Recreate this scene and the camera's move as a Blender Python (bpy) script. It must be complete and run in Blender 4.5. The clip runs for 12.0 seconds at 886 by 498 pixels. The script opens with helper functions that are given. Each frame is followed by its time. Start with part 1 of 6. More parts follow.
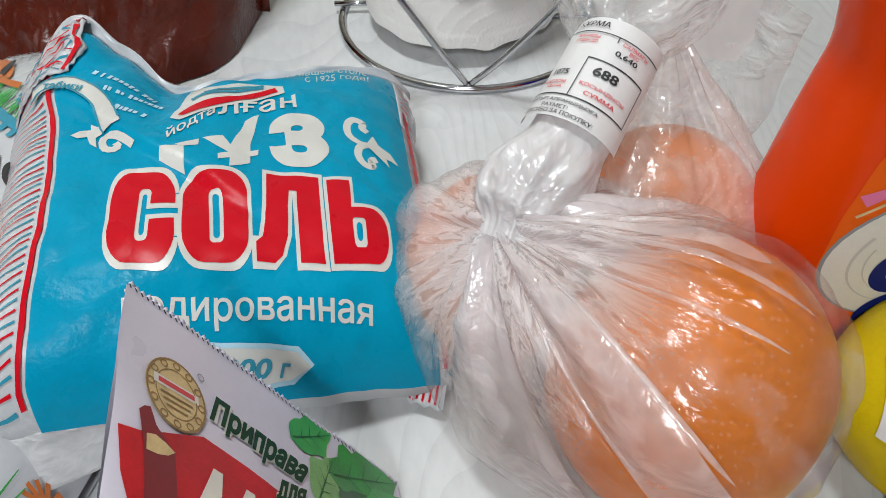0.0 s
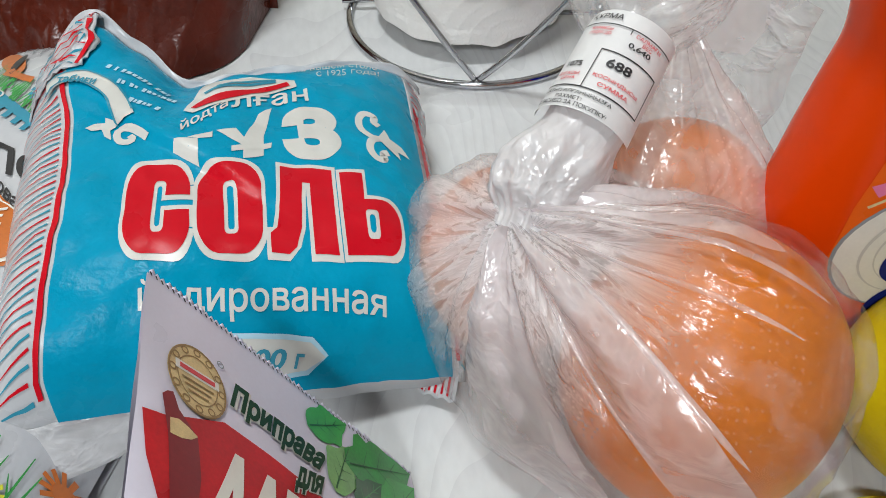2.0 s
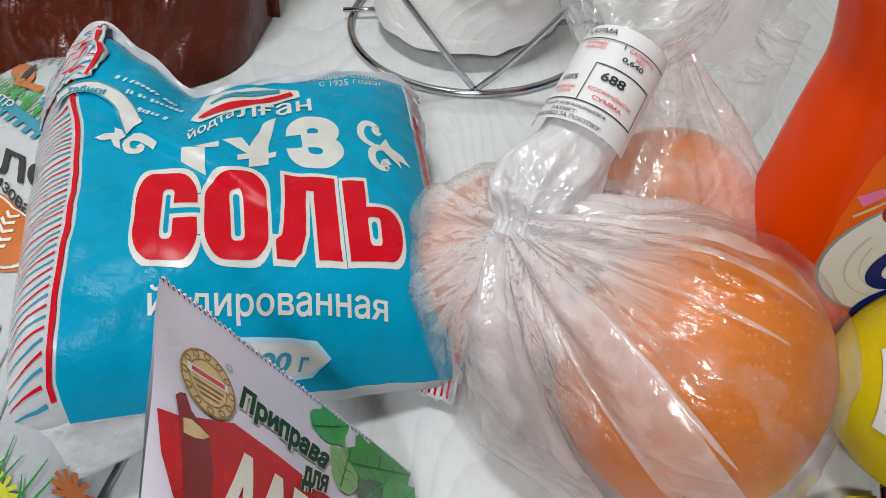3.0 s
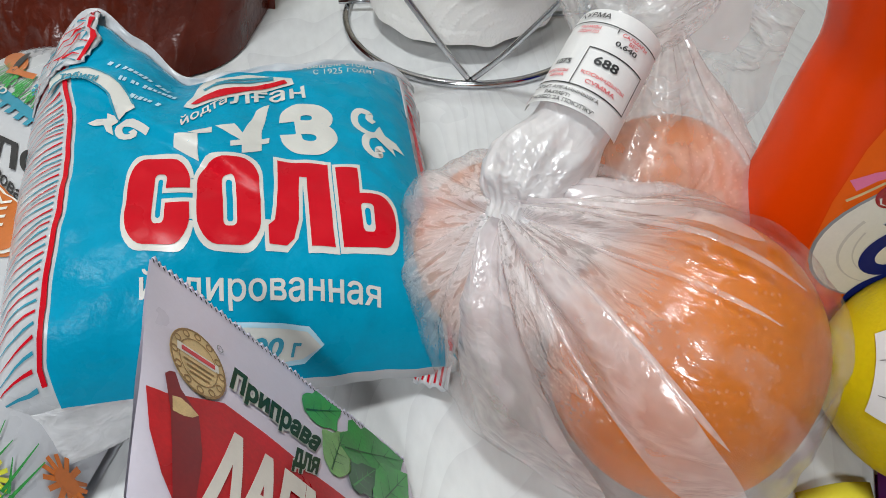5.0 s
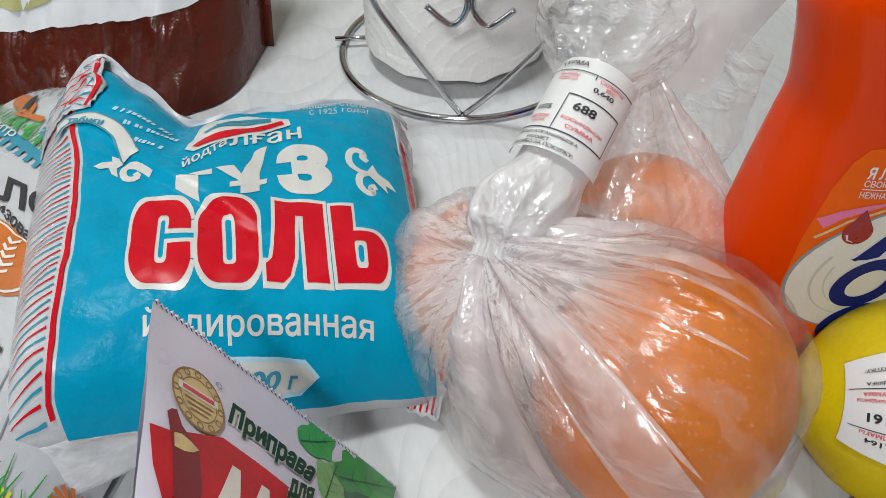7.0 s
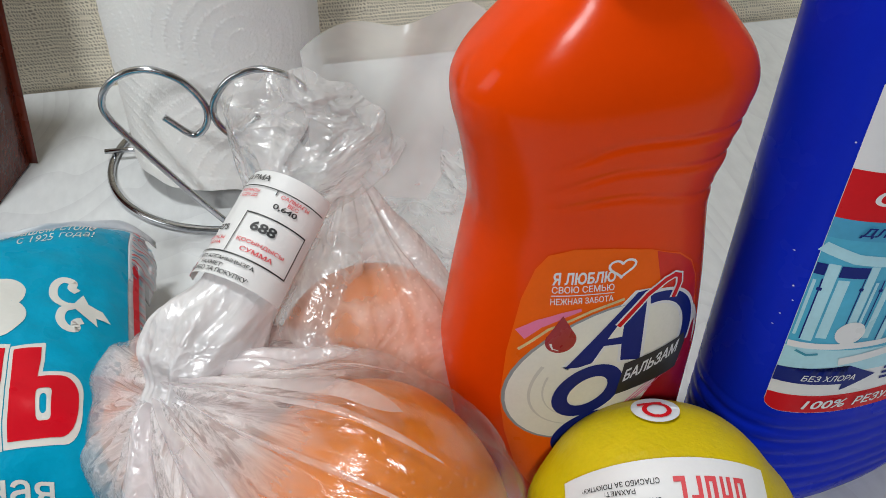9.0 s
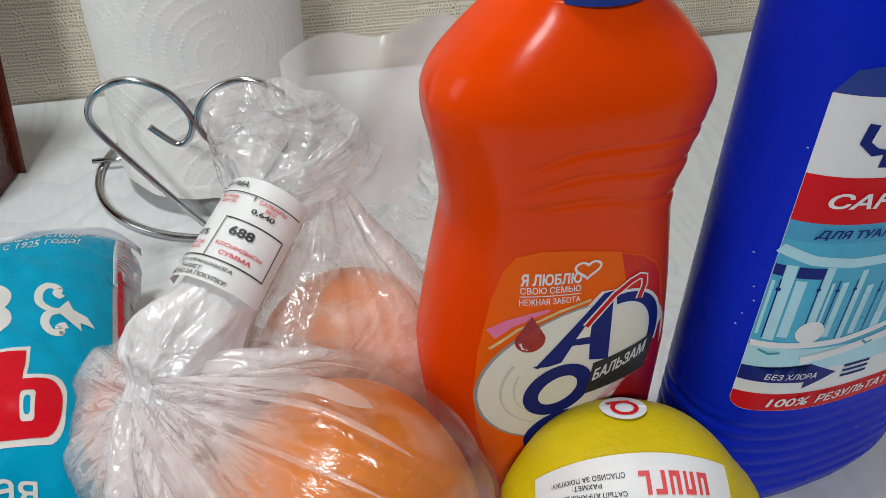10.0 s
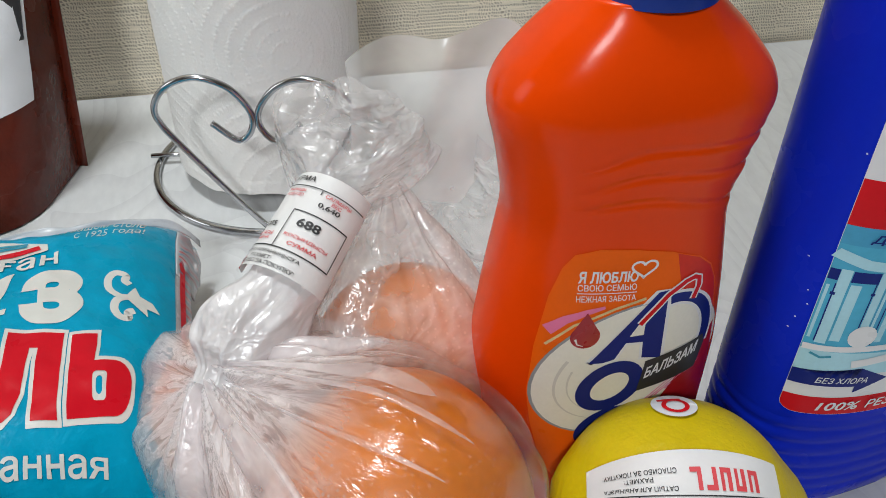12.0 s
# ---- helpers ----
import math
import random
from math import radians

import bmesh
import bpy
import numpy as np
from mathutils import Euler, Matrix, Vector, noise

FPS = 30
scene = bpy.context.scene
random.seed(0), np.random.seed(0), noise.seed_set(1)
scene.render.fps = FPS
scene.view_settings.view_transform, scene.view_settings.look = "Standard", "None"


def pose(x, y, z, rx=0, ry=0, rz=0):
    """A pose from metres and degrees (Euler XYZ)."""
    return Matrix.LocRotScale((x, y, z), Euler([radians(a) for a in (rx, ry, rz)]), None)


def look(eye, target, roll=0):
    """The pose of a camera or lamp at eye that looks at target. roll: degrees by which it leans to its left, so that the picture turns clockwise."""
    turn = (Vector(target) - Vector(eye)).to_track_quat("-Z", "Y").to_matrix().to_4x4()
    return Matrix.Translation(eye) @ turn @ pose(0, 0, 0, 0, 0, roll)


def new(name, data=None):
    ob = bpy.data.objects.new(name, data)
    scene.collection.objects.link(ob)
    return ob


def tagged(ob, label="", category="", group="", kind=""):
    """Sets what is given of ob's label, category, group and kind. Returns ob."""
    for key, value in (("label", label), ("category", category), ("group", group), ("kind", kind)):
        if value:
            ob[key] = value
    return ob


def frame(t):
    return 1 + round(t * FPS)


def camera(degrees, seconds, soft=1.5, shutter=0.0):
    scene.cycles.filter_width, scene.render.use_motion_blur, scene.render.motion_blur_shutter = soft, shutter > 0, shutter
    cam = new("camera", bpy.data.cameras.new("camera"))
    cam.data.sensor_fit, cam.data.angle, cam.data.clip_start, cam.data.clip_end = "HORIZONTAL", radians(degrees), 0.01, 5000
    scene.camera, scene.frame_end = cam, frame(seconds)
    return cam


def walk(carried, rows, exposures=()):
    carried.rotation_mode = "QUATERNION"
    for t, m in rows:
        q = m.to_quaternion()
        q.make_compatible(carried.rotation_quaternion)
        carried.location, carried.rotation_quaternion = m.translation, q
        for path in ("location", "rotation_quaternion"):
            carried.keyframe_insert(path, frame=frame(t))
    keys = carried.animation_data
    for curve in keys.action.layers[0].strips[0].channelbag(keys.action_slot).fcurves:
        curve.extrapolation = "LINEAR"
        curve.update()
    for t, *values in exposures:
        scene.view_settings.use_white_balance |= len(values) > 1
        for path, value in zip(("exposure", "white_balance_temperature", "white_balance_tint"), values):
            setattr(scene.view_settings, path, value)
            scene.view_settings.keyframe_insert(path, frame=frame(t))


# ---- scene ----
cam = camera(57.3, 12.0, soft=0.8)
PATH = [
    (0, (0.036, -0.0315, 0.2322), (-0.0138, 0.3789, -0.2028), -0.4),
    (0.5, (0.0378, -0.0315, 0.2322), (-0.0102, 0.3792, -0.2025), -0.2),
    (1, (0.036, -0.0324, 0.2304), (-0.0129, 0.3774, -0.2049), -0.3),
    (1.5, (0.0342, -0.0333, 0.2313), (-0.0144, 0.3777, -0.2034), -0.2),
    (2, (0.0324, -0.0351, 0.2313), (-0.0174, 0.3759, -0.2031), -0.4),
    (2.5, (0.0315, -0.0378, 0.2358), (-0.018, 0.3744, -0.1971), -0.3),
    (3, (0.0324, -0.0396, 0.2376), (-0.0162, 0.3732, -0.1953), -0.2),
    (3.2, (0.0324, -0.0405, 0.2394), (-0.0165, 0.3744, -0.1914), -0.2),
    (4.8, (0.0315, -0.0432, 0.2367), (-0.0162, 0.3705, -0.1953), -0.0),
    (5, (0.0342, -0.0423, 0.234), (-0.0129, 0.3708, -0.1986), 0.0),
    (5.5, (0.0378, -0.0441, 0.243), (-0.0108, 0.3714, -0.1869), -0.2),
    (6, (0.0387, -0.0495, 0.2502), (-0.0117, 0.3681, -0.1776), -0.3),
    (6.5, (0.0378, -0.0468, 0.2529), (-0.0141, 0.3744, -0.171), -0.6),
    (6.7, (0.0351, -0.0486, 0.2511), (-0.0174, 0.3729, -0.1728), -0.7),
    (8.3, (0.0846, -0.0189, 0.2286), (0.081, 0.4317, -0.1677), 0.5),
    (8.5, (0.0882, -0.018, 0.2313), (0.0927, 0.4386, -0.1581), 0.4),
    (9, (0.1008, -0.0189, 0.2394), (0.1158, 0.4485, -0.1362), 0.7),
    (9.5, (0.1053, -0.0243, 0.2403), (0.1251, 0.447, -0.1302), 0.9),
    (10, (0.1062, -0.0261, 0.2421), (0.1263, 0.4467, -0.1269), 0.9),
    (10.5, (0.1026, -0.0252, 0.2421), (0.1203, 0.4479, -0.1263), 0.6),
    (11, (0.1017, -0.0288, 0.2475), (0.1176, 0.4455, -0.1197), 0.6),
    (11.5, (0.0999, -0.0315, 0.2466), (0.1128, 0.444, -0.1188), 0.4),
    (12, (0.0981, -0.0333, 0.2448), (0.0948, 0.4413, -0.1221), 0.6),
]
walk(cam, [(t, look(eye, target, roll)) for t, eye, target, roll in PATH])

from mathutils import geometry

# ---- light ----
world = bpy.data.worlds.new("room_air")
scene.world = world
world.use_nodes = True
world.node_tree.nodes["Background"].inputs["Color"].default_value = (0.9, 0.95, 1.0, 1)
world.node_tree.nodes["Background"].inputs["Strength"].default_value = 0.035


def area_lamp(name, place, target, sx, sy, power, colour):
    data = bpy.data.lights.new(name, "AREA")
    data.shape, data.size, data.size_y, data.energy, data.color = "RECTANGLE", sx, sy, power, colour
    ob = new(name, data)
    ob.matrix_world = look(place, target)
    return ob


area_lamp("ceiling_lamp_light", (-0.2, 0.18, 1.5), (0.05, 0.2, 0.0), 0.22, 0.22, 12.4, (0.93, 0.98, 1.0))
# added fill from behind the viewer, brightens the fronts; no known lamp there
area_lamp("front_fill_light", (-0.05, -1.0, 1.05), (0.05, 0.2, 0.05), 0.22, 0.22, 11.2, (0.93, 0.97, 1.0))
# added light for the left shoulder highlight; its source is unseen, the west wall has no opening
area_lamp("left_side_light", (-1.7, -0.25, 0.75), (0.05, 0.2, 0.05), 0.7, 0.7, 4.2, (0.93, 0.97, 1.0))
scene.view_settings.exposure = -0.05


# ---- materials ----
def material(name, colour, rough=0.5, metal=0.0, vary=0.06, scale=60.0, bump=0.0, bump_scale=300.0, spec=0.5, coat=0.0,
             fine=0.0, distance=0.001, sheen=0.0, sub=0.0):
    m = bpy.data.materials.new(name)
    m.use_nodes = True
    nt = m.node_tree
    n, l = nt.nodes, nt.links
    b = n["Principled BSDF"]
    b.inputs["Roughness"].default_value, b.inputs["Metallic"].default_value = rough, metal
    b.inputs["Specular IOR Level"].default_value = spec
    b.inputs["Coat Weight"].default_value = coat
    b.inputs["Coat Roughness"].default_value = 0.12
    if sub:
        b.inputs["Subsurface Weight"].default_value = sub
        b.inputs["Subsurface Radius"].default_value = (0.006, 0.003, 0.0015)
        b.inputs["Subsurface Scale"].default_value = 1.0
    tc = n.new("ShaderNodeTexCoord")
    broad = n.new("ShaderNodeTexNoise")
    broad.inputs["Scale"].default_value, broad.inputs["Detail"].default_value = scale, 4
    grain = n.new("ShaderNodeTexNoise")
    grain.inputs["Scale"].default_value, grain.inputs["Detail"].default_value = scale * 14, 3
    l.new(tc.outputs["Object"], broad.inputs["Vector"])
    l.new(tc.outputs["Object"], grain.inputs["Vector"])
    add = n.new("ShaderNodeMath")
    add.operation = "MULTIPLY_ADD"
    add.inputs[1].default_value = 0.45
    l.new(grain.outputs["Fac"], add.inputs[0])
    l.new(broad.outputs["Fac"], add.inputs[2])
    ramp = n.new("ShaderNodeMapRange")
    ramp.inputs["From Min"].default_value, ramp.inputs["From Max"].default_value = 0.45, 1.0
    ramp.inputs["To Min"].default_value, ramp.inputs["To Max"].default_value = 1 - vary, 1 + vary
    l.new(add.outputs[0], ramp.inputs["Value"])
    mul = n.new("ShaderNodeVectorMath")
    mul.operation = "SCALE"
    mul.inputs[0].default_value = colour
    l.new(ramp.outputs["Result"], mul.inputs["Scale"])
    l.new(mul.outputs["Vector"], b.inputs["Base Color"])
    rr = n.new("ShaderNodeMapRange")
    rr.inputs["From Min"].default_value, rr.inputs["From Max"].default_value = 0.3, 0.7
    rr.inputs["To Min"].default_value, rr.inputs["To Max"].default_value = max(rough - 0.06, 0.02), min(rough + 0.08, 1)
    l.new(broad.outputs["Fac"], rr.inputs["Value"])
    l.new(rr.outputs["Result"], b.inputs["Roughness"])
    if bump:
        bt = n.new("ShaderNodeTexNoise")
        bt.inputs["Scale"].default_value, bt.inputs["Detail"].default_value = bump_scale, 5
        l.new(tc.outputs["Object"], bt.inputs["Vector"])
        bn = n.new("ShaderNodeBump")
        bn.inputs["Strength"].default_value, bn.inputs["Distance"].default_value = bump, distance
        l.new(bt.outputs["Fac"], bn.inputs["Height"])
        l.new(bn.outputs["Normal"], b.inputs["Normal"])
    return m


def math_node(nt, op, a, b=None, c=None):
    nd = nt.nodes.new("ShaderNodeMath")
    nd.operation = op
    for i, v in enumerate((a, b, c)):
        if v is None:
            continue
        if isinstance(v, (int, float)):
            nd.inputs[i].default_value = v
        else:
            nt.links.new(v, nd.inputs[i])
    return nd.outputs[0]


def woven_wallpaper():
    """Beige-grey wallpaper with a woven relief: rows of short dashes and thin threads."""
    m = material("woven_wallpaper", (0.5, 0.46, 0.4), rough=0.75, spec=0.2)
    nt = m.node_tree
    n, l = nt.nodes, nt.links
    b = n["Principled BSDF"]
    tc = n.new("ShaderNodeTexCoord")
    sep = n.new("ShaderNodeSeparateXYZ")
    l.new(tc.outputs["Object"], sep.inputs[0])
    wob = n.new("ShaderNodeTexNoise")
    wob.inputs["Scale"].default_value, wob.inputs["Detail"].default_value = 110.0, 5
    l.new(tc.outputs["Object"], wob.inputs["Vector"])
    x = math_node(nt, "MULTIPLY_ADD", wob.outputs["Fac"], 0.008, sep.outputs["X"])
    z = math_node(nt, "MULTIPLY_ADD", wob.outputs["Fac"], 0.003, sep.outputs["Z"])
    row = math_node(nt, "MULTIPLY", z, 1 / 0.0022)
    row_id = math_node(nt, "FLOOR", row)
    rowf = math_node(nt, "FRACT", row)
    white = n.new("ShaderNodeTexWhiteNoise")
    white.noise_dimensions = "1D"
    l.new(row_id, white.inputs["W"])
    col = math_node(nt, "MULTIPLY_ADD", x, 1 / 0.0018, math_node(nt, "MULTIPLY_ADD", white.outputs["Value"], 5.0, math_node(nt, "MULTIPLY", rowf, 0.6)))
    dash = math_node(nt, "SINE", math_node(nt, "MULTIPLY", col, 6.283))
    across = math_node(nt, "SINE", math_node(nt, "MULTIPLY", rowf, 3.1416))
    knot = math_node(nt, "MULTIPLY", math_node(nt, "MULTIPLY_ADD", dash, 0.5, 0.5), across)
    stretch = n.new("ShaderNodeMapping")
    stretch.inputs["Scale"].default_value = (14, 14, 420)
    l.new(tc.outputs["Object"], stretch.inputs["Vector"])
    thread = n.new("ShaderNodeTexNoise")
    thread.inputs["Scale"].default_value, thread.inputs["Detail"].default_value = 1.0, 5
    l.new(stretch.outputs["Vector"], thread.inputs["Vector"])
    patch = n.new("ShaderNodeTexNoise")
    patch.inputs["Scale"].default_value, patch.inputs["Detail"].default_value = 45.0, 3
    l.new(tc.outputs["Object"], patch.inputs["Vector"])
    gate = math_node(nt, "GREATER_THAN", math_node(nt, "ADD", patch.outputs["Fac"], math_node(nt, "MULTIPLY", white.outputs["Value"], 0.4)), 0.45)
    strength = math_node(nt, "MULTIPLY", math_node(nt, "GREATER_THAN", knot, 0.46), math_node(nt, "MULTIPLY_ADD", gate, 0.75, 0.15))
    dark = math_node(nt, "MULTIPLY_ADD", strength, -0.6, 1.0)
    tone = math_node(nt, "MULTIPLY", dark, math_node(nt, "MULTIPLY_ADD", thread.outputs["Fac"], 0.75, 0.6))
    mul = n.new("ShaderNodeVectorMath")
    mul.operation = "SCALE"
    mul.inputs[0].default_value = (0.84, 0.765, 0.62)
    l.new(tone, mul.inputs["Scale"])
    l.new(mul.outputs["Vector"], b.inputs["Base Color"])
    bn = n.new("ShaderNodeBump")
    bn.inputs["Strength"].default_value, bn.inputs["Distance"].default_value = 0.7, 0.001
    l.new(tone, bn.inputs["Height"])
    l.new(bn.outputs["Normal"], b.inputs["Normal"])
    return m


def table_laminate():
    """White laminate with pale grey curved wood grain."""
    m = material("white_laminate", (0.8, 0.8, 0.8), rough=0.32, vary=0.02, scale=8)
    nt = m.node_tree
    n, l = nt.nodes, nt.links
    b = n["Principled BSDF"]
    tc = n.new("ShaderNodeTexCoord")
    mp = n.new("ShaderNodeMapping")
    mp.inputs["Scale"].default_value = (9.0, 3.2, 1.0)
    mp.inputs["Rotation"].default_value = (0, 0, 0.35)
    l.new(tc.outputs["Object"], mp.inputs["Vector"])
    swirl = n.new("ShaderNodeTexNoise")
    swirl.inputs["Scale"].default_value, swirl.inputs["Detail"].default_value = 1.1, 1.5
    l.new(mp.outputs["Vector"], swirl.inputs["Vector"])
    lines = math_node(nt, "FRACT", math_node(nt, "MULTIPLY", swirl.outputs["Fac"], 34.0))
    soft = n.new("ShaderNodeValToRGB")
    soft.color_ramp.elements[0].position, soft.color_ramp.elements[0].color = 0.0, (0.64, 0.645, 0.65, 1)
    soft.color_ramp.elements[1].position, soft.color_ramp.elements[1].color = 0.45, (0.7, 0.71, 0.71, 1)
    l.new(lines, soft.inputs["Fac"])
    fibre = n.new("ShaderNodeTexNoise")
    fibre.inputs["Scale"].default_value, fibre.inputs["Detail"].default_value = 26.0, 6
    l.new(mp.outputs["Vector"], fibre.inputs["Vector"])
    mix = n.new("ShaderNodeMix")
    mix.data_type, mix.blend_type = "RGBA", "MULTIPLY"
    mix.inputs["Factor"].default_value = 0.22
    l.new(soft.outputs["Color"], mix.inputs["A"])
    l.new(fibre.outputs["Fac"], mix.inputs["B"])
    l.new(mix.outputs["Result"], b.inputs["Base Color"])
    return m


def film(name, colour, cover, rough=0.2, crinkle=0.5, scale=40.0, gather=None, streak=0.25, gloss=0.06, specks=0.0, facets=0.55):
    """Thin plastic film: partly clear, partly milky. gather: a point from which pleats radiate, where the film lies denser."""
    m = bpy.data.materials.new(name)
    m.use_nodes = True
    nt = m.node_tree
    n, l = nt.nodes, nt.links
    b = n["Principled BSDF"]
    b.inputs["Base Color"].default_value = (*colour, 1)
    b.inputs["Roughness"].default_value = rough
    b.inputs["Specular IOR Level"].default_value = 0.1
    tc = n.new("ShaderNodeTexCoord")
    cloud = n.new("ShaderNodeTexNoise")
    cloud.inputs["Scale"].default_value, cloud.inputs["Detail"].default_value = scale, 3
    l.new(tc.outputs["Object"], cloud.inputs["Vector"])
    fold = n.new("ShaderNodeTexNoise")
    fold.inputs["Scale"].default_value, fold.inputs["Detail"].default_value, fold.inputs["Distortion"].default_value = 1.0, 4, 0.4
    if gather:
        sub = n.new("ShaderNodeVectorMath")
        sub.operation = "SUBTRACT"
        sub.inputs[1].default_value = gather
        l.new(tc.outputs["Object"], sub.inputs[0])
        ln = n.new("ShaderNodeVectorMath")
        ln.operation = "LENGTH"
        l.new(sub.outputs["Vector"], ln.inputs[0])
        far = ln.outputs["Value"]
        sep = n.new("ShaderNodeSeparateXYZ")
        nm = n.new("ShaderNodeVectorMath")
        nm.operation = "NORMALIZE"
        l.new(sub.outputs["Vector"], nm.inputs[0])
        l.new(nm.outputs["Vector"], sep.inputs[0])
        comb = n.new("ShaderNodeCombineXYZ")
        for k in range(3):
            l.new(math_node(nt, "MULTIPLY", sep.outputs[k], 12.0), comb.inputs[k])
        wide = n.new("ShaderNodeVectorMath")
        wide.operation = "MULTIPLY_ADD"
        wide.inputs[1].default_value = (9, 9, 9)
        l.new(tc.outputs["Object"], wide.inputs[0])
        l.new(comb.outputs["Vector"], wide.inputs[2])
        l.new(wide.outputs["Vector"], fold.inputs["Vector"])
    else:
        mp = n.new("ShaderNodeMapping")
        mp.inputs["Scale"].default_value = (scale * 1.2, scale * 0.8, scale * 2.2)
        mp.inputs["Rotation"].default_value = (0.5, 0.3, 0.8)
        l.new(tc.outputs["Object"], mp.inputs["Vector"])
        l.new(mp.outputs["Vector"], fold.inputs["Vector"])
    # narrow ridges where the noise crosses its middle
    ridge = math_node(nt, "SUBTRACT", 1.0, math_node(nt, "MINIMUM", math_node(nt, "MULTIPLY", math_node(nt, "ABSOLUTE", math_node(nt, "SUBTRACT", fold.outputs["Fac"], 0.5)), 11.0), 1.0))
    folds = fold.outputs["Fac"]
    if gather:
        fade = n.new("ShaderNodeMapRange")
        fade.interpolation_type = "SMOOTHSTEP"
        fade.inputs["From Min"].default_value, fade.inputs["From Max"].default_value = 0.03, 0.075
        fade.inputs["To Min"].default_value, fade.inputs["To Max"].default_value = 1.0, 0.08
        l.new(far, fade.inputs["Value"])
        ridge = math_node(nt, "MULTIPLY", ridge, fade.outputs["Result"])
        folds = math_node(nt, "MULTIPLY", folds, fade.outputs["Result"])
    tiny = n.new("ShaderNodeTexNoise")
    tiny.inputs["Scale"].default_value, tiny.inputs["Detail"].default_value = scale * 5, 3
    l.new(tc.outputs["Object"], tiny.inputs["Vector"])
    facet = n.new("ShaderNodeTexVoronoi")
    facet.inputs["Scale"].default_value = scale * 2.2
    swim = n.new("ShaderNodeVectorMath")
    swim.operation = "MULTIPLY_ADD"
    swim.inputs[1].default_value = (0.02, 0.02, 0.02)
    l.new(fold.outputs["Color"], swim.inputs[0])
    l.new(tc.outputs["Object"], swim.inputs[2])
    l.new(swim.outputs["Vector"], facet.inputs["Vector"])
    height = math_node(nt, "MULTIPLY_ADD", facet.outputs["Distance"], facets, math_node(nt, "ADD", math_node(nt, "MULTIPLY_ADD", ridge, 0.35, folds), math_node(nt, "MULTIPLY_ADD", tiny.outputs["Fac"], 0.4 * facets, cloud.outputs["Fac"])))
    bn = n.new("ShaderNodeBump")
    bn.inputs["Strength"].default_value, bn.inputs["Distance"].default_value = crinkle, 0.004
    l.new(height, bn.inputs["Height"])
    l.new(bn.outputs["Normal"], b.inputs["Normal"])
    clear = n.new("ShaderNodeBsdfTransparent")
    clear.inputs["Color"].default_value = (0.99, 0.985, 0.985, 1)
    thin = n.new("ShaderNodeBsdfTranslucent")
    thin.inputs["Color"].default_value = (*colour, 1)
    body = n.new("ShaderNodeMixShader")
    body.inputs["Fac"].default_value = 0.4
    l.new(b.outputs[0], body.inputs[1])
    l.new(thin.outputs[0], body.inputs[2])
    spread = n.new("ShaderNodeMapRange")
    spread.inputs["From Min"].default_value, spread.inputs["From Max"].default_value = 0.35, 0.7
    spread.inputs["To Min"].default_value, spread.inputs["To Max"].default_value = cover * 0.6, cover * 1.5
    l.new(cloud.outputs["Fac"], spread.inputs["Value"])
    total = math_node(nt, "MULTIPLY_ADD", ridge, streak, spread.outputs["Result"])
    if gather:
        dense = n.new("ShaderNodeMapRange")
        dense.interpolation_type = "SMOOTHSTEP"
        dense.inputs["From Min"].default_value, dense.inputs["From Max"].default_value = 0.014, 0.062
        dense.inputs["To Min"].default_value, dense.inputs["To Max"].default_value = 0.85, 0.0
        l.new(far, dense.inputs["Value"])
        total = math_node(nt, "ADD", total, math_node(nt, "MULTIPLY", dense.outputs["Result"], math_node(nt, "MULTIPLY_ADD", fold.outputs["Fac"], 1.6, 0.05)))
    if gather:
        band = n.new("ShaderNodeTexNoise")
        band.inputs["Scale"].default_value, band.inputs["Detail"].default_value = 1.0, 2
        bv = n.new("ShaderNodeVectorMath")
        bv.operation = "SCALE"
        bv.inputs["Scale"].default_value = 4.2
        l.new(nm.outputs["Vector"], bv.inputs[0])
        l.new(bv.outputs["Vector"], band.inputs["Vector"])
        mask = n.new("ShaderNodeMapRange")
        mask.interpolation_type = "SMOOTHSTEP"
        mask.inputs["From Min"].default_value, mask.inputs["From Max"].default_value = 0.5, 0.6
        mask.inputs["To Min"].default_value, mask.inputs["To Max"].default_value = 0.0, 0.13
        l.new(band.outputs["Fac"], mask.inputs["Value"])
        total = math_node(nt, "ADD", total, math_node(nt, "MULTIPLY", mask.outputs["Result"], math_node(nt, "MULTIPLY_ADD", fold.outputs["Fac"], 1.4, 0.2)))
    mix = n.new("ShaderNodeMixShader")
    if specks:
        dots = n.new("ShaderNodeTexVoronoi")
        dots.inputs["Scale"].default_value, dots.inputs["Randomness"].default_value = 520.0, 0.35
        l.new(tc.outputs["Object"], dots.inputs["Vector"])
        zone = math_node(nt, "GREATER_THAN", cloud.outputs["Fac"], 0.5)
        total = math_node(nt, "ADD", total, math_node(nt, "MULTIPLY", math_node(nt, "LESS_THAN", dots.outputs["Distance"], 0.24), math_node(nt, "MULTIPLY", zone, specks)))
    l.new(math_node(nt, "MINIMUM", total, 0.93), mix.inputs["Fac"])
    l.new(clear.outputs[0], mix.inputs[1])
    l.new(body.outputs[0], mix.inputs[2])
    shine = n.new("ShaderNodeBsdfGlossy")
    shine.inputs["Roughness"].default_value = rough
    l.new(bn.outputs["Normal"], shine.inputs["Normal"])
    facing = n.new("ShaderNodeLayerWeight")
    facing.inputs["Blend"].default_value = 0.5
    l.new(bn.outputs["Normal"], facing.inputs["Normal"])
    power = math_node(nt, "MULTIPLY_ADD", math_node(nt, "POWER", facing.outputs["Facing"], 4.0), 0.3, gloss)
    cover_shine = n.new("ShaderNodeMixShader")
    l.new(power, cover_shine.inputs["Fac"])
    l.new(mix.outputs[0], cover_shine.inputs[1])
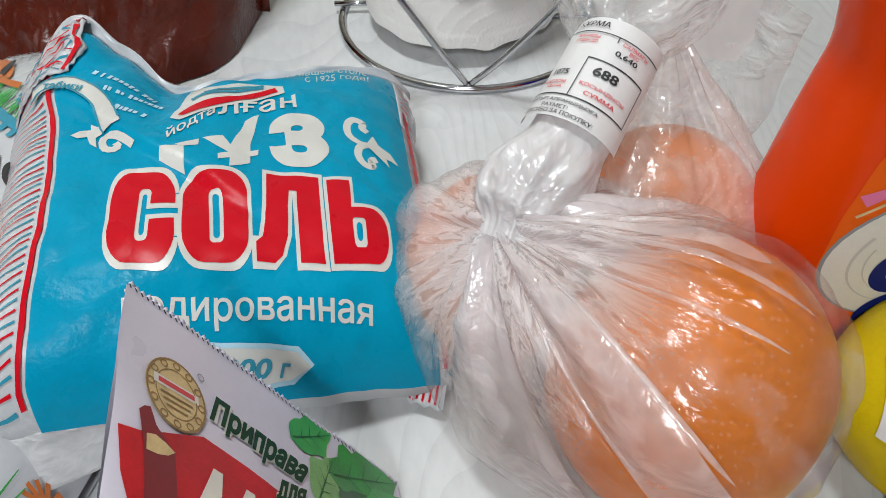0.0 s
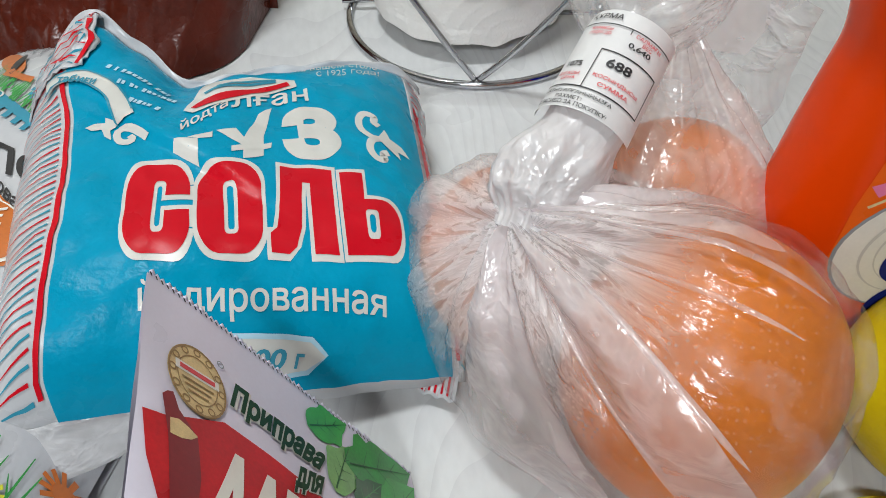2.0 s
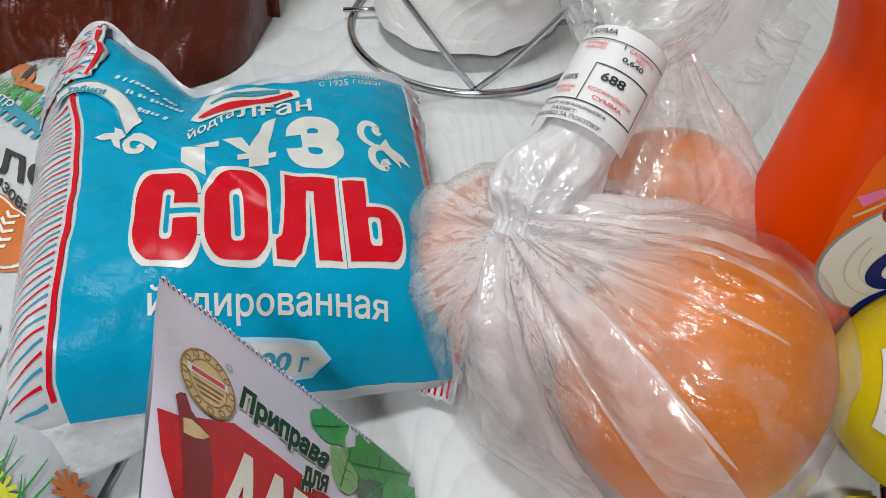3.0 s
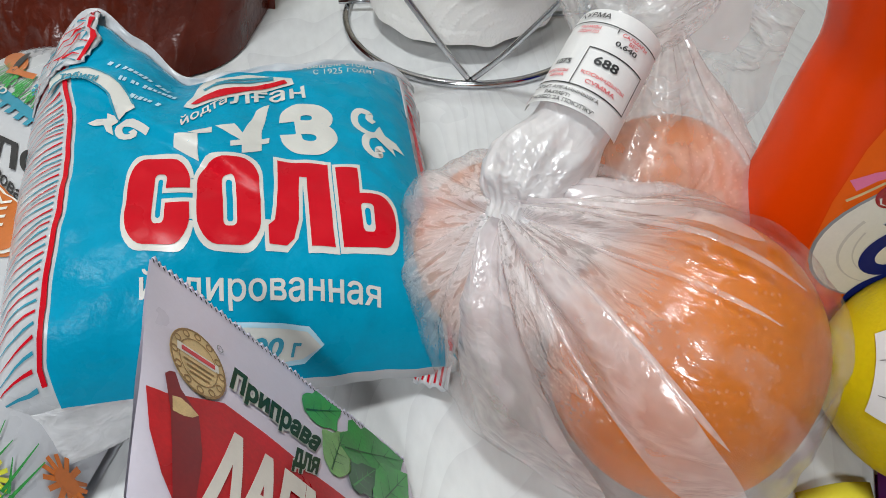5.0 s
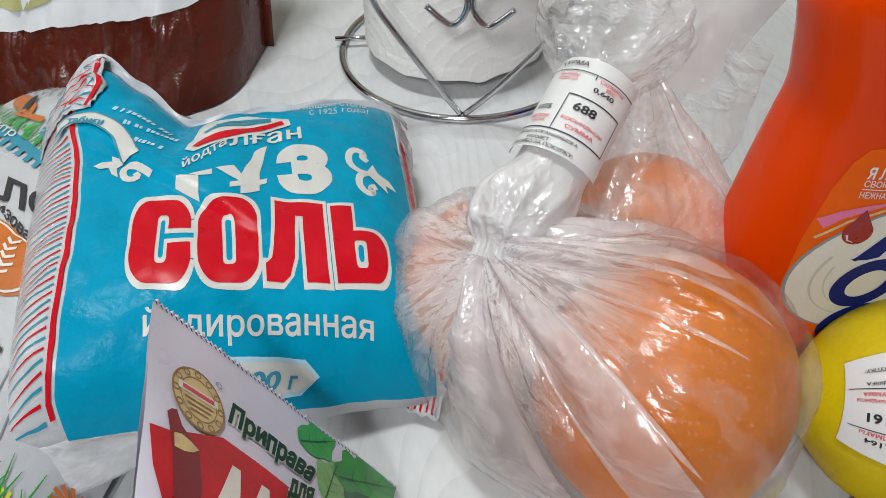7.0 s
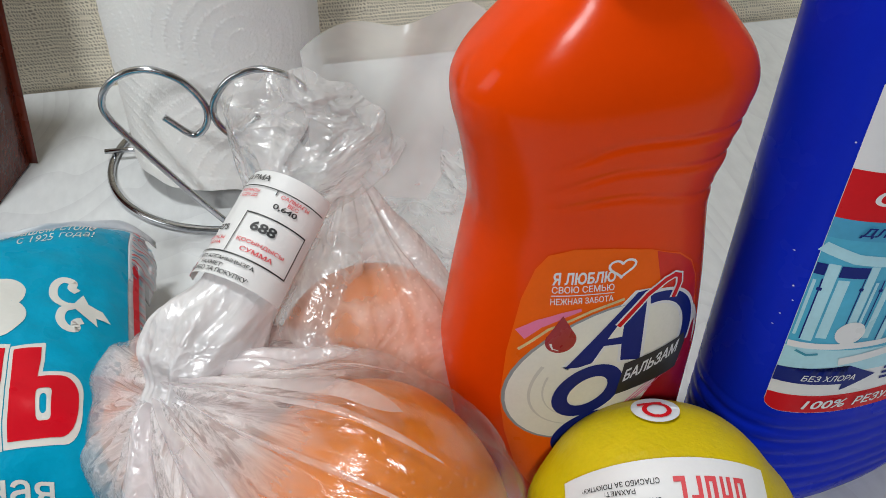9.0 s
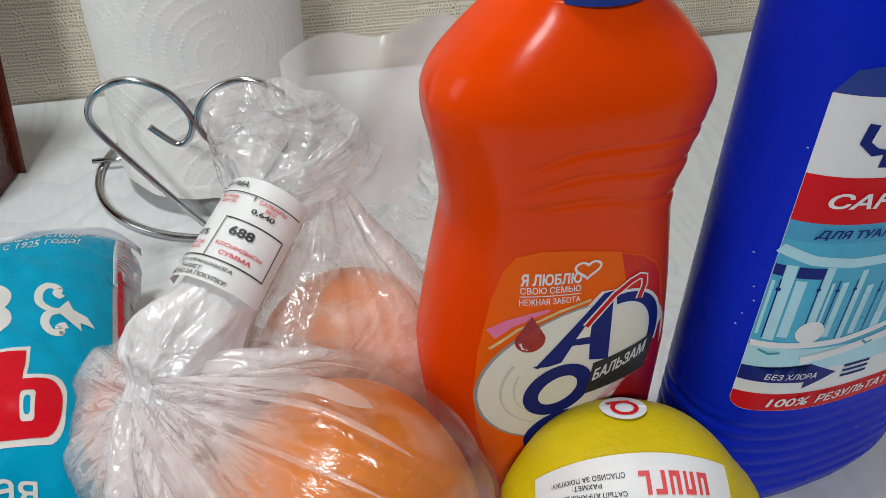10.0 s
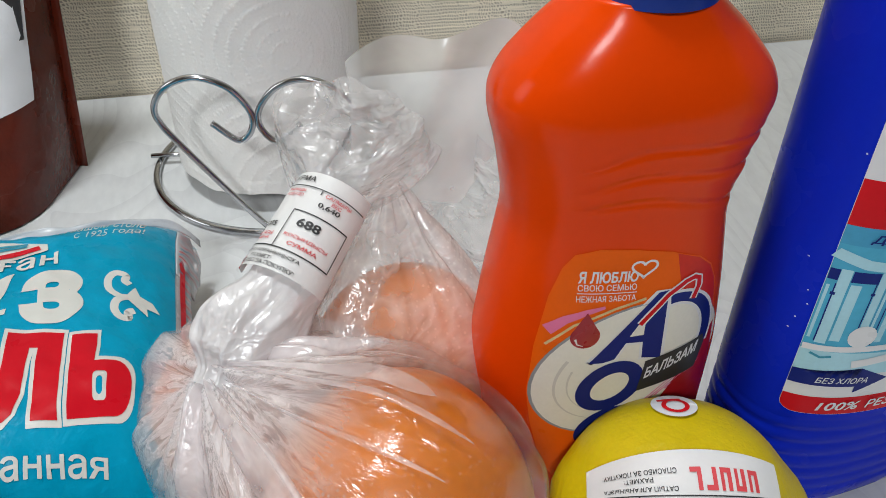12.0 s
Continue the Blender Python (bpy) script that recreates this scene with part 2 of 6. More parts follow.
    l.new(shine.outputs[0], cover_shine.inputs[2])
    l.new(cover_shine.outputs[0], n["Material Output"].inputs["Surface"])
    return m


WHITE_FILM = material("white_glossy_film", (0.5, 0.51, 0.53), rough=0.28, vary=0.04, bump=0.35, bump_scale=60, distance=0.002)
BLUE_FILM = material("blue_printed_film", (0.0, 0.275, 0.45), rough=0.3, vary=0.07, bump=0.5, bump_scale=85, distance=0.0026, spec=0.09)
SALT_RED = material("red_print", (0.54, 0.004, 0.014), rough=0.3, vary=0.05, bump=0.3, bump_scale=60, spec=0.14)
SALT_WHITE = material("white_print", (0.6, 0.595, 0.56), rough=0.33, vary=0.04, bump=0.3, bump_scale=60)
NAVY_PRINT = material("navy_print", (0.004, 0.014, 0.16), rough=0.4, vary=0.08, spec=0.2)
TEAL_PRINT = material("teal_print", (0.02, 0.25, 0.36), rough=0.35)
PALE_BLUE = material("pale_blue_print", (0.42, 0.66, 0.78), rough=0.35)
BLACK_PRINT = material("black_print", (0.02, 0.02, 0.022), rough=0.5)
GREY_PRINT = material("grey_print", (0.25, 0.27, 0.29), rough=0.45)
RED_INK = material("red_ink", (0.62, 0.06, 0.07), rough=0.5)
PAPER = material("label_paper", (0.68, 0.675, 0.67), rough=0.5, vary=0.03, bump=0.15, bump_scale=90)
TISSUE = material("paper_towel", (0.88, 0.87, 0.84), rough=0.95, vary=0.03, spec=0.1, bump=0.3, bump_scale=900)
CHROME = material("chromed_wire", (0.52, 0.53, 0.55), rough=0.14, metal=1.0, vary=0.15, scale=120)
ORANGE_PLASTIC = material("orange_plastic", (0.72, 0.052, 0.0008), rough=0.19, vary=0.03, scale=30, bump=0.04, bump_scale=500, distance=0.0005, spec=0.17)
LABEL_ORANGE = material("orange_label", (0.78, 0.115, 0.004), rough=0.3, vary=0.05, spec=0.12)
LABEL_RED = material("dark_red_label", (0.36, 0.008, 0.014), rough=0.3, vary=0.12, spec=0.25)
BLUE_PLASTIC = material("blue_plastic", (0.004, 0.02, 0.48), rough=0.24, vary=0.06, scale=40, bump=0.03, bump_scale=400, distance=0.0005, spec=0.06)
CAP_BLUE = material("navy_cap_plastic", (0.01, 0.035, 0.24), rough=0.35)
LABEL_WHITE = material("white_label", (0.68, 0.69, 0.71), rough=0.3, vary=0.02, spec=0.25)
LABEL_SCARLET = material("scarlet_label", (0.56, 0.008, 0.014), rough=0.3, spec=0.12)
LABEL_CYAN = material("cyan_label", (0.06, 0.36, 0.55), rough=0.3, vary=0.14, scale=30, spec=0.3)
LABEL_PALE = material("pale_cyan_label", (0.36, 0.62, 0.72), rough=0.3, vary=0.08)
DROP_RED = material("drop_red", (0.3, 0.008, 0.02), rough=0.25)
PINK_PRINT = material("pink_print", (0.72, 0.16, 0.33), rough=0.35)
CREAM_PRINT = material("cream_print", (0.72, 0.7, 0.64), rough=0.35, spec=0.25)
LEMON_SKIN = material("lemon_skin", (0.57, 0.43, 0.004), rough=0.4, vary=0.1, scale=45, bump=0.5, bump_scale=520, distance=0.0006, sub=0.1, spec=0.25)
PERSIMMON_SKIN = material("persimmon_skin", (0.6, 0.155, 0.001), rough=0.34, vary=0.2, scale=32, bump=0.05, bump_scale=300, sub=0.1, spec=0.25)
COCOA_FILM = material("brown_film", (0.085, 0.012, 0.005), rough=0.24, vary=0.25, scale=30, bump=0.8, bump_scale=38, distance=0.004, spec=0.4)
OLIVE_PRINT = material("olive_print", (0.4, 0.4, 0.16), rough=0.35)
DARK_GREEN = material("dark_green_print", (0.03, 0.08, 0.07), rough=0.35, vary=0.4, scale=120)
LAVENDER = material("lavender_film", (0.68, 0.65, 0.76), rough=0.33, vary=0.04, bump=0.15, bump_scale=50)
SPICE_RED = material("spice_red", (0.5, 0.012, 0.018), rough=0.33, vary=0.25, scale=70, spec=0.3)
SPICE_DARK = material("dark_red_print", (0.2, 0.01, 0.015), rough=0.33, vary=0.2)
GOLD_PRINT = material("gold_print", (0.62, 0.46, 0.22), rough=0.4, vary=0.25, scale=200, spec=0.6)
GOLD_DARK = material("dark_gold_print", (0.28, 0.17, 0.06), rough=0.4)
LEAF_GREEN = material("leaf_green_print", (0.03, 0.28, 0.05), rough=0.35, vary=0.35, scale=80)
LEAF_DARK = material("deep_green_print", (0.01, 0.1, 0.025), rough=0.35, vary=0.3)
DAISY_YELLOW = material("yellow_print", (0.6, 0.62, 0.04), rough=0.35)
ORANGE_PRINT = material("orange_print", (0.52, 0.135, 0.018), rough=0.35, vary=0.15)
PURPLE_FILM = material("purple_film", (0.12, 0.01, 0.17), rough=0.3, vary=0.1)
YELLOW_FILM = material("yellow_film", (0.7, 0.62, 0.05), rough=0.3)
WALLPAPER = woven_wallpaper()
LAMINATE = table_laminate()
PLASTER = material("pale_plaster", (0.7, 0.7, 0.69), rough=0.8, vary=0.03, scale=4, bump=0.2, bump_scale=120)
# tone for the unseen walls, dark so that glossy things reflect less white
UNSEEN_WALL = material("unseen_wall_beige", (0.34, 0.31, 0.27), rough=0.8, vary=0.08, scale=30, bump=0.3, bump_scale=250)
FLOOR_WOOD = material("floor_laminate", (0.3, 0.22, 0.15), rough=0.4, vary=0.2, scale=6)
KNOT = Vector((0.0367, 0.1235, 0.0735))
BAG_FILM = film("clear_bag_film", (0.96, 0.93, 0.935), 0.032, rough=0.15, crinkle=0.42, scale=34, gather=tuple(KNOT), streak=0.2, gloss=0.05, specks=0.1, facets=0.16)
REAR_FILM = film("rear_bag_film", (0.95, 0.93, 0.92), 0.3, rough=0.2, crinkle=0.36, scale=34, streak=0.14, gloss=0.04, specks=0.08, facets=0.2)
MOUTH_FILM = film("loose_bag_film", (0.95, 0.95, 0.95), 0.22, rough=0.2, crinkle=0.75, scale=36, streak=0.14, gloss=0.06, facets=1.1)
NECK_FILM = film("gathered_bag_film", (0.95, 0.94, 0.95), 0.74, rough=0.3, crinkle=0.6, scale=30, streak=0.2, gloss=0.1, facets=0.3)
FOLD_FILM = film("folded_bag_film", (0.94, 0.89, 0.9), 0.34, rough=0.2, crinkle=0.34, scale=36, streak=0.16, gloss=0.05, facets=0.2)
FLAP_FILM = film("flat_bag_film", (0.93, 0.93, 0.92), 0.36, rough=0.25, crinkle=0.08, scale=14, streak=0.04, gloss=0.04)
SEAL_FILM = film("white_seal_film", (0.82, 0.82, 0.83), 0.7, rough=0.25, crinkle=0.3, scale=60, streak=0.1)


# ---- building helpers ----
def part(name, bm, mat, parent, label="", smooth=True):
    """Links a bmesh as one mesh object under a thing or under a part."""
    me = bpy.data.meshes.new(name)
    bm.to_mesh(me)
    bm.free()
    for p in me.polygons:
        p.use_smooth = smooth
    me.materials.append(mat)
    ob = new(name, me)
    if parent is not None:
        ob.parent = parent
        if parent.type == "EMPTY":
            ob.matrix_parent_inverse = Matrix.Translation(-parent.location)
    return tagged(ob, label)


def thing(name, place, label, category, group=""):
    ob = new(name)
    ob.empty_display_size = 0.02
    ob.location = place
    return tagged(ob, label, category, group)


def box_bm(x0, x1, y0, y1, z0, z1, bevel=0.0):
    bm = bmesh.new()
    bmesh.ops.create_cube(bm, size=1)
    for v in bm.verts:
        v.co = Vector(((x0 + x1) / 2 + v.co.x * (x1 - x0), (y0 + y1) / 2 + v.co.y * (y1 - y0), (z0 + z1) / 2 + v.co.z * (z1 - z0)))
    if bevel:
        bmesh.ops.bevel(bm, geom=bm.edges[:], offset=bevel, segments=2, affect="EDGES")
    return bm


def sheet(f, u0, u1, v0, v1, nu, nv, wrap_u=False, bm=None):
    """A grid over the surface f(u, v)."""
    bm = bm or bmesh.new()
    cols = nu if wrap_u else nu + 1
    rows = [[bm.verts.new(f(u0 + (u1 - u0) * i / nu, v0 + (v1 - v0) * j / nv)) for i in range(cols)] for j in range(nv + 1)]
    for j in range(nv):
        for i in range(nu):
            k = (i + 1) % cols
            bm.faces.new((rows[j][i], rows[j][k], rows[j + 1][k], rows[j + 1][i]))
    return bm


def solid(bm, thick):
    """Gives a sheet a thickness, into its back."""
    bmesh.ops.recalc_face_normals(bm, faces=bm.faces[:])
    bmesh.ops.solidify(bm, geom=bm.faces[:], thickness=thick)
    return bm


def tube(points, r, seg=10, closed=False, steps=8, bm=None):
    """A round wire through the points."""
    pts = [Vector(p) for p in points]
    n = len(pts)
    path = []
    for i in range(n if closed else n - 1):
        p0, p1 = pts[(i - 1) % n] if closed or i else pts[0], pts[i]
        p2 = pts[(i + 1) % n]
        p3 = pts[(i + 2) % n] if closed or i + 2 < n else pts[-1]
        for s in range(steps):
            t = s / steps
            path.append(0.5 * (2 * p1 + (p2 - p0) * t + (2 * p0 - 5 * p1 + 4 * p2 - p3) * t * t + (3 * p1 - p0 - 3 * p2 + p3) * t ** 3))
    if not closed:
        path.append(pts[-1])
    bm = bm or bmesh.new()
    rings = []
    side = None
    for i, p in enumerate(path):
        a = path[(i - 1) % len(path)] if closed or i else path[0]
        b = path[(i + 1) % len(path)] if closed or i + 1 < len(path) else path[-1]
        d = (b - a).normalized()
        if side is None:
            side = d.orthogonal().normalized()
        side = (side - d * side.dot(d)).normalized()
        other = d.cross(side)
        rings.append([bm.verts.new(p + r * (math.cos(k * math.tau / seg) * side + math.sin(k * math.tau / seg) * other)) for k in range(seg)])
    m = len(rings)
    for i in range(m if closed else m - 1):
        for k in range(seg):
            bm.faces.new((rings[i][k], rings[i][(k + 1) % seg], rings[(i + 1) % m][(k + 1) % seg], rings[(i + 1) % m][k]))
    if not closed:
        bm.faces.new(rings[0][::-1])
        bm.faces.new(rings[-1])
    return bm


def slice_bm(bm, du, dv):
    """Cuts a flat bmesh into strips, so that it can be bent."""
    bmesh.ops.triangulate(bm, faces=bm.faces[:])
    xs = [v.co.x for v in bm.verts]
    ys = [v.co.y for v in bm.verts]
    for lo, hi, d, axis in ((min(xs), max(xs), du, 0), (min(ys), max(ys), dv, 1)):
        k = int((hi - lo) / d)
        for i in range(1, k + 1):
            co, no = [0, 0, 0], [0, 0, 0]
            co[axis], no[axis] = lo + (hi - lo) * i / (k + 1), 1
            bmesh.ops.bisect_plane(bm, geom=bm.verts[:] + bm.edges[:] + bm.faces[:], plane_co=co, plane_no=no)
    return bm


def text_bm(words, bold=0.0, shear=0.0, space=1.0):
    """A flat bmesh of the words, fitted into the unit square. bold: how far the strokes grow, in parts of the letter size."""
    cu = bpy.data.curves.new("words", "FONT")
    cu.body, cu.shear, cu.space_character, cu.resolution_u, cu.fill_mode = words, shear, space, 3, "NONE"
    ob = bpy.data.objects.new("words", cu)
    me = bpy.data.meshes.new_from_object(ob)
    bpy.data.objects.remove(ob)
    bpy.data.curves.remove(cu)
    # the outlines are closed runs of neighbouring vertices
    far = {}
    for e in me.edges:
        lo, hi = sorted(e.vertices)
        if hi - lo > 1:
            far[lo] = hi
    p = [np.array(v.co[:2]) for v in me.vertices]
    bpy.data.meshes.remove(me)
    loops = [list(range(lo, hi + 1)) for lo, hi in sorted(far.items())]
    areas = [sum(p[c[i]][0] * p[c[(i + 1) % len(c)]][1] - p[c[(i + 1) % len(c)]][0] * p[c[i]][1] for i in range(len(c))) for c in loops]
    sign = math.copysign(1, max(areas, key=abs))
    points, edges = [], []
    for c in loops:
        start = len(points)
        n = len(c)
        for i in range(n):
            d1, d2 = p[c[i]] - p[c[i - 1]], p[c[(i + 1) % n]] - p[c[i]]
            d1, d2 = d1 / max(1e-9, np.hypot(*d1)), d2 / max(1e-9, np.hypot(*d2))
            m = d1 + d2
            m = m / max(0.5, float(m @ m) / 2) * 1.0
            points.append(p[c[i]] + sign * bold * np.array((m[1], -m[0])))
            edges.append((start + i, start + (i + 1) % n))
    co, _, tri, *_ = geometry.delaunay_2d_cdt([Vector(q) for q in points], edges, [], 0, 1e-7)
    a = np.array([points[e[0]] for e in edges])
    b = np.array([points[e[1]] for e in edges])
    bm = bmesh.new()
    vs = [bm.verts.new((q.x, q.y, 0)) for q in co]
    for t in tri:
        cx, cy = sum(co[k].x for k in t) / len(t), sum(co[k].y for k in t) / len(t)
        hit = (a[:, 1] > cy) != (b[:, 1] > cy)
        xs = a[hit, 0] + (cy - a[hit, 1]) / (b[hit, 1] - a[hit, 1]) * (b[hit, 0] - a[hit, 0])
        way = np.where(b[hit, 1] > a[hit, 1], 1, -1)
        if way[xs > cx].sum() != 0:
            bm.faces.new([vs[k] for k in t])
    bmesh.ops.delete(bm, geom=[v for v in bm.verts if not v.link_faces], context="VERTS")
    xs = [v.co.x for v in bm.verts]
    ys = [v.co.y for v in bm.verts]
    x0, y0, w, h = min(xs), min(ys), max(xs) - min(xs), max(ys) - min(ys)
    for v in bm.verts:
        v.co = Vector(((v.co.x - x0) / w, (v.co.y - y0) / h, 0))
    return bm


def poly_bm(points):
    bm = bmesh.new()
    bm.faces.new([bm.verts.new((x, y, 0)) for x, y in points])
    return bm


def disc_pts(cx, cy, rx, ry, n=28, a0=0.0, a1=math.tau, turn=0.0):
    out = []
    for i in range(n):
        a = a0 + (a1 - a0) * i / (n if a1 - a0 > 6.28 else n - 1)
        x, y = rx * math.cos(a), ry * math.sin(a)
        out.append((cx + x * math.cos(turn) - y * math.sin(turn), cy + x * math.sin(turn) + y * math.cos(turn)))
    return out


def ring_bm(cx, cy, rx, ry, w, n=32, turn=0.0):
    bm = bmesh.new()
    a = [bm.verts.new((x, y, 0)) for x, y in disc_pts(cx, cy, rx, ry, n, turn=turn)]
    b = [bm.verts.new((x, y, 0)) for x, y in disc_pts(cx, cy, rx - w, ry - w, n, turn=turn)]
    for i in range(n):
        k = (i + 1) % n
        bm.faces.new((a[i], a[k], b[k], b[i]))
    return bm


def line_bm(points, w, bm=None, taper=False):
    """A flat ribbon of width w along the points."""
    bm = bm or bmesh.new()
    p = [Vector((*q, 0)) for q in points]
    pairs = []
    for i, q in enumerate(p):
        d = (p[min(i + 1, len(p) - 1)] - p[max(i - 1, 0)]).normalized()
        s = Vector((-d.y, d.x, 0)) * w / 2
        if taper:
            s *= 1 - 0.75 * i / (len(p) - 1)
        pairs.append((bm.verts.new(q + s), bm.verts.new(q - s)))
    for (a, b), (c, d) in zip(pairs, pairs[1:]):
        bm.faces.new((a, b, d, c))
    return bm


def place(bm, quad):
    """Moves the unit square onto a quad: lower left, lower right, upper right, upper left."""
    a, b, c, d = [Vector(q) for q in quad]
    for v in bm.verts:
        x, y = v.co.x, v.co.y
        p = a * (1 - x) * (1 - y) + b * x * (1 - y) + c * x * y + d * (1 - x) * y
        v.co = Vector((p.x, p.y, 0))
    return bm


def rect(x0, y0, x1, y1):
    return ((x0, y0), (x1, y0), (x1, y1), (x0, y1))


def bend(bm, f, lift, cut=None):
    """Lays a flat bmesh onto the surface f(u, v), lifted along its normal."""
    if cut:
        slice_bm(bm, *cut)
    h = 2e-3 if cut is None or cut[0] > 0.01 else 5e-4
    for v in bm.verts:
        u, w = v.co.x, v.co.y
        p = f(u, w)
        nrm = (f(u + h, w) - f(u - h, w)).cross(f(u, w + h) - f(u, w - h)).normalized()
        v.co = p + nrm * lift
    return bm


# ---- the room ----
WALL_TURN = math.degrees(math.atan2(0.5509 - 0.436, 0.3721 + 0.1449))
wall_m = pose(0.0, 0.4682, 0.0, 0, 0, WALL_TURN)


def room_box(name, box, mat, label, category):
    ob = part(name, box_bm(*box), mat, None, label, smooth=False)
    ob.matrix_basis = wall_m
    return tagged(ob, label, category, kind="structure")


room_box("wall_north", (-2.0, 2.0, 0.0, 0.12, -0.76, 1.8), WALLPAPER, "beige grey woven-look wallpaper on the wall behind the table", "wall")
# the next three walls are never in view; added to close the room and shape reflections
room_box("wall_south", (-2.0, 2.0, -3.12, -3.0, -0.76, 1.8), UNSEEN_WALL, "unseen wall behind the viewer, kept dark beige to limit reflections", "wall")
room_box("wall_west", (-2.12, -2.0, -3.0, 0.12, -0.76, 1.8), UNSEEN_WALL, "unseen side wall, kept dark beige to limit reflections", "wall")
room_box("wall_east", (2.0, 2.12, -3.0, 0.12, -0.76, 1.8), UNSEEN_WALL, "unseen side wall, kept dark beige to limit reflections", "wall")
room_box("floor", (-2.12, 2.12, -3.12, 0.12, -0.86, -0.76), FLOOR_WOOD, "brown laminate floor under the table", "floor")
room_box("ceiling", (-2.12, 2.12, -3.12, 0.12, 1.8, 1.9), PLASTER, "plain white ceiling", "ceiling")

table = thing("table", (0, 0.1, -0.75), "white laminate table with pale curved wood grain, pushed to the wall", "table")
top = part("tabletop", box_bm(-0.75, 0.75, -0.72, -0.002, -0.028, 0.0, 0.0015), LAMINATE, table, smooth=False)
top.matrix_basis = wall_m
for lx in (-0.68, 0.68):
    for ly in (-0.66, -0.08):
        leg = part("leg", box_bm(lx - 0.025, lx + 0.025, ly - 0.025, ly + 0.025, -0.76, -0.0285, 0.002), LAMINATE, table, smooth=False)
        leg.matrix_basis = wall_m


def block_letter(ch, grow=0.0):
    """Heavy condensed letters in the unit square, as printed on the salt bag. grow: width of an outline round them."""
    g = grow

    def loop(x0, y0, x1, y1, r, n=6):
        pts = []
        for cx, cy, a0 in ((x1 - r, y1 - r, 0.0), (x0 + r, y1 - r, 0.25), (x0 + r, y0 + r, 0.5), (x1 - r, y0 + r, 0.75)):
            pts += [(cx + r * math.cos(math.tau * (a0 + 0.25 * k / n)), cy + r * math.sin(math.tau * (a0 + 0.25 * k / n))) for k in range(n + 1)]
        return pts
    bm = bmesh.new()

    def ring(outer, inner, keep=lambda x, y: True):
        a = [bm.verts.new((x, y, 0)) for x, y in outer]
        b = [bm.verts.new((x, y, 0)) for x, y in inner]
        for i in range(len(a)):
            k = (i + 1) % len(a)
            bm.faces.new((a[i], a[k], b[k], b[i]))

    def fill(pts):
        bm.faces.new([bm.verts.new((x, y, 0)) for x, y in pts])
    if ch == "О":
        ring(loop(-g, -g, 1 + g, 1 + g, 0.3), loop(0.40 + g, 0.19 + g, 0.62 - g, 0.82 - g, 0.07 - 0.5 * g))
    elif ch == "С":
        o, n = loop(-g, -g, 1 + g, 1 + g, 0.3), loop(0.42 + g, 0.19 + g, 0.62 - g, 0.81 - g, 0.07 - 0.5 * g)
        a = [bm.verts.new((x, y, 0)) for x, y in o]
        b = [bm.verts.new((x, y, 0)) for x, y in n]
        for i in range(len(a) - 1):
            bm.faces.new((a[i], a[i + 1], b[i + 1], b[i]))
        fill(((1 + g, 0.74), (1 + g, 0.62 - g), (0.62 - g, 0.62 - g), (0.62 - g, 0.78)))
        fill(((1 + g, 0.26), (0.62 - g, 0.22), (0.62 - g, 0.43 + g), (1 + g, 0.43 + g)))
    elif ch == "Л":
        fill(((0.18 - g, 1 + g), (1 + g, 1 + g), (1 + g, 0.8 - g), (0.18 - g, 0.8 - g)))
        fill(((1 + g, 0.8 - g), (1 + g, -g), (0.64 - g, -g), (0.64 - g, 0.8 - g)))
        fill(((0.18 - g, 0.8 - g), (0.52 + g, 0.8 - g), (0.47 + g, 0.28), (0.38 + g, 0.06), (0.26, -g), (-g, -g), (-g, 0.2 + g), (0.1 - g, 0.26), (0.15 - g, 0.45)))
    else:
        fill(((-g, 1 + g), (0.40 + g, 1 + g), (0.40 + g, -g), (-g, -g)))
        o, n = loop(0.1, -g, 1 + g, 0.62 + g, 0.27), loop(0.40 + g, 0.16 + g, 0.62 - g, 0.47 - g, 0.05)
        a = [bm.verts.new((max(x, 0.40 + g), y, 0)) for x, y in o]
        b = [bm.verts.new((x, y, 0)) for x, y in n]
        for i in range(len(a)):
            k = (i + 1) % len(a)
            bm.faces.new((a[i], a[k], b[k], b[i]))
        bmesh.ops.dissolve_degenerate(bm, dist=1e-5, edges=bm.edges[:])
    return bm


# ---- the salt bag ----
def smooth(a, b, x):
    t = min(1.0, max(0.0, (x - a) / (b - a)))
    return t * t * (3 - 2 * t)


def along(points, x):
    """A smooth line through a few (x, y) points."""
    if x <= points[0][0]:
        return points[0][1]
    for (x0, y0), (x1, y1) in zip(points, points[1:]):
        if x <= x1:
            return y0 + (y1 - y0) * smooth(x0, x1, x)
    return points[-1][1]


SALT_TOP = ((-0.13, 0.97), (0.1, 1.0), (0.2, 0.95), (0.335, 0.86), (0.6, 0.92), (1.0, 1.0), (1.1, 1.0))


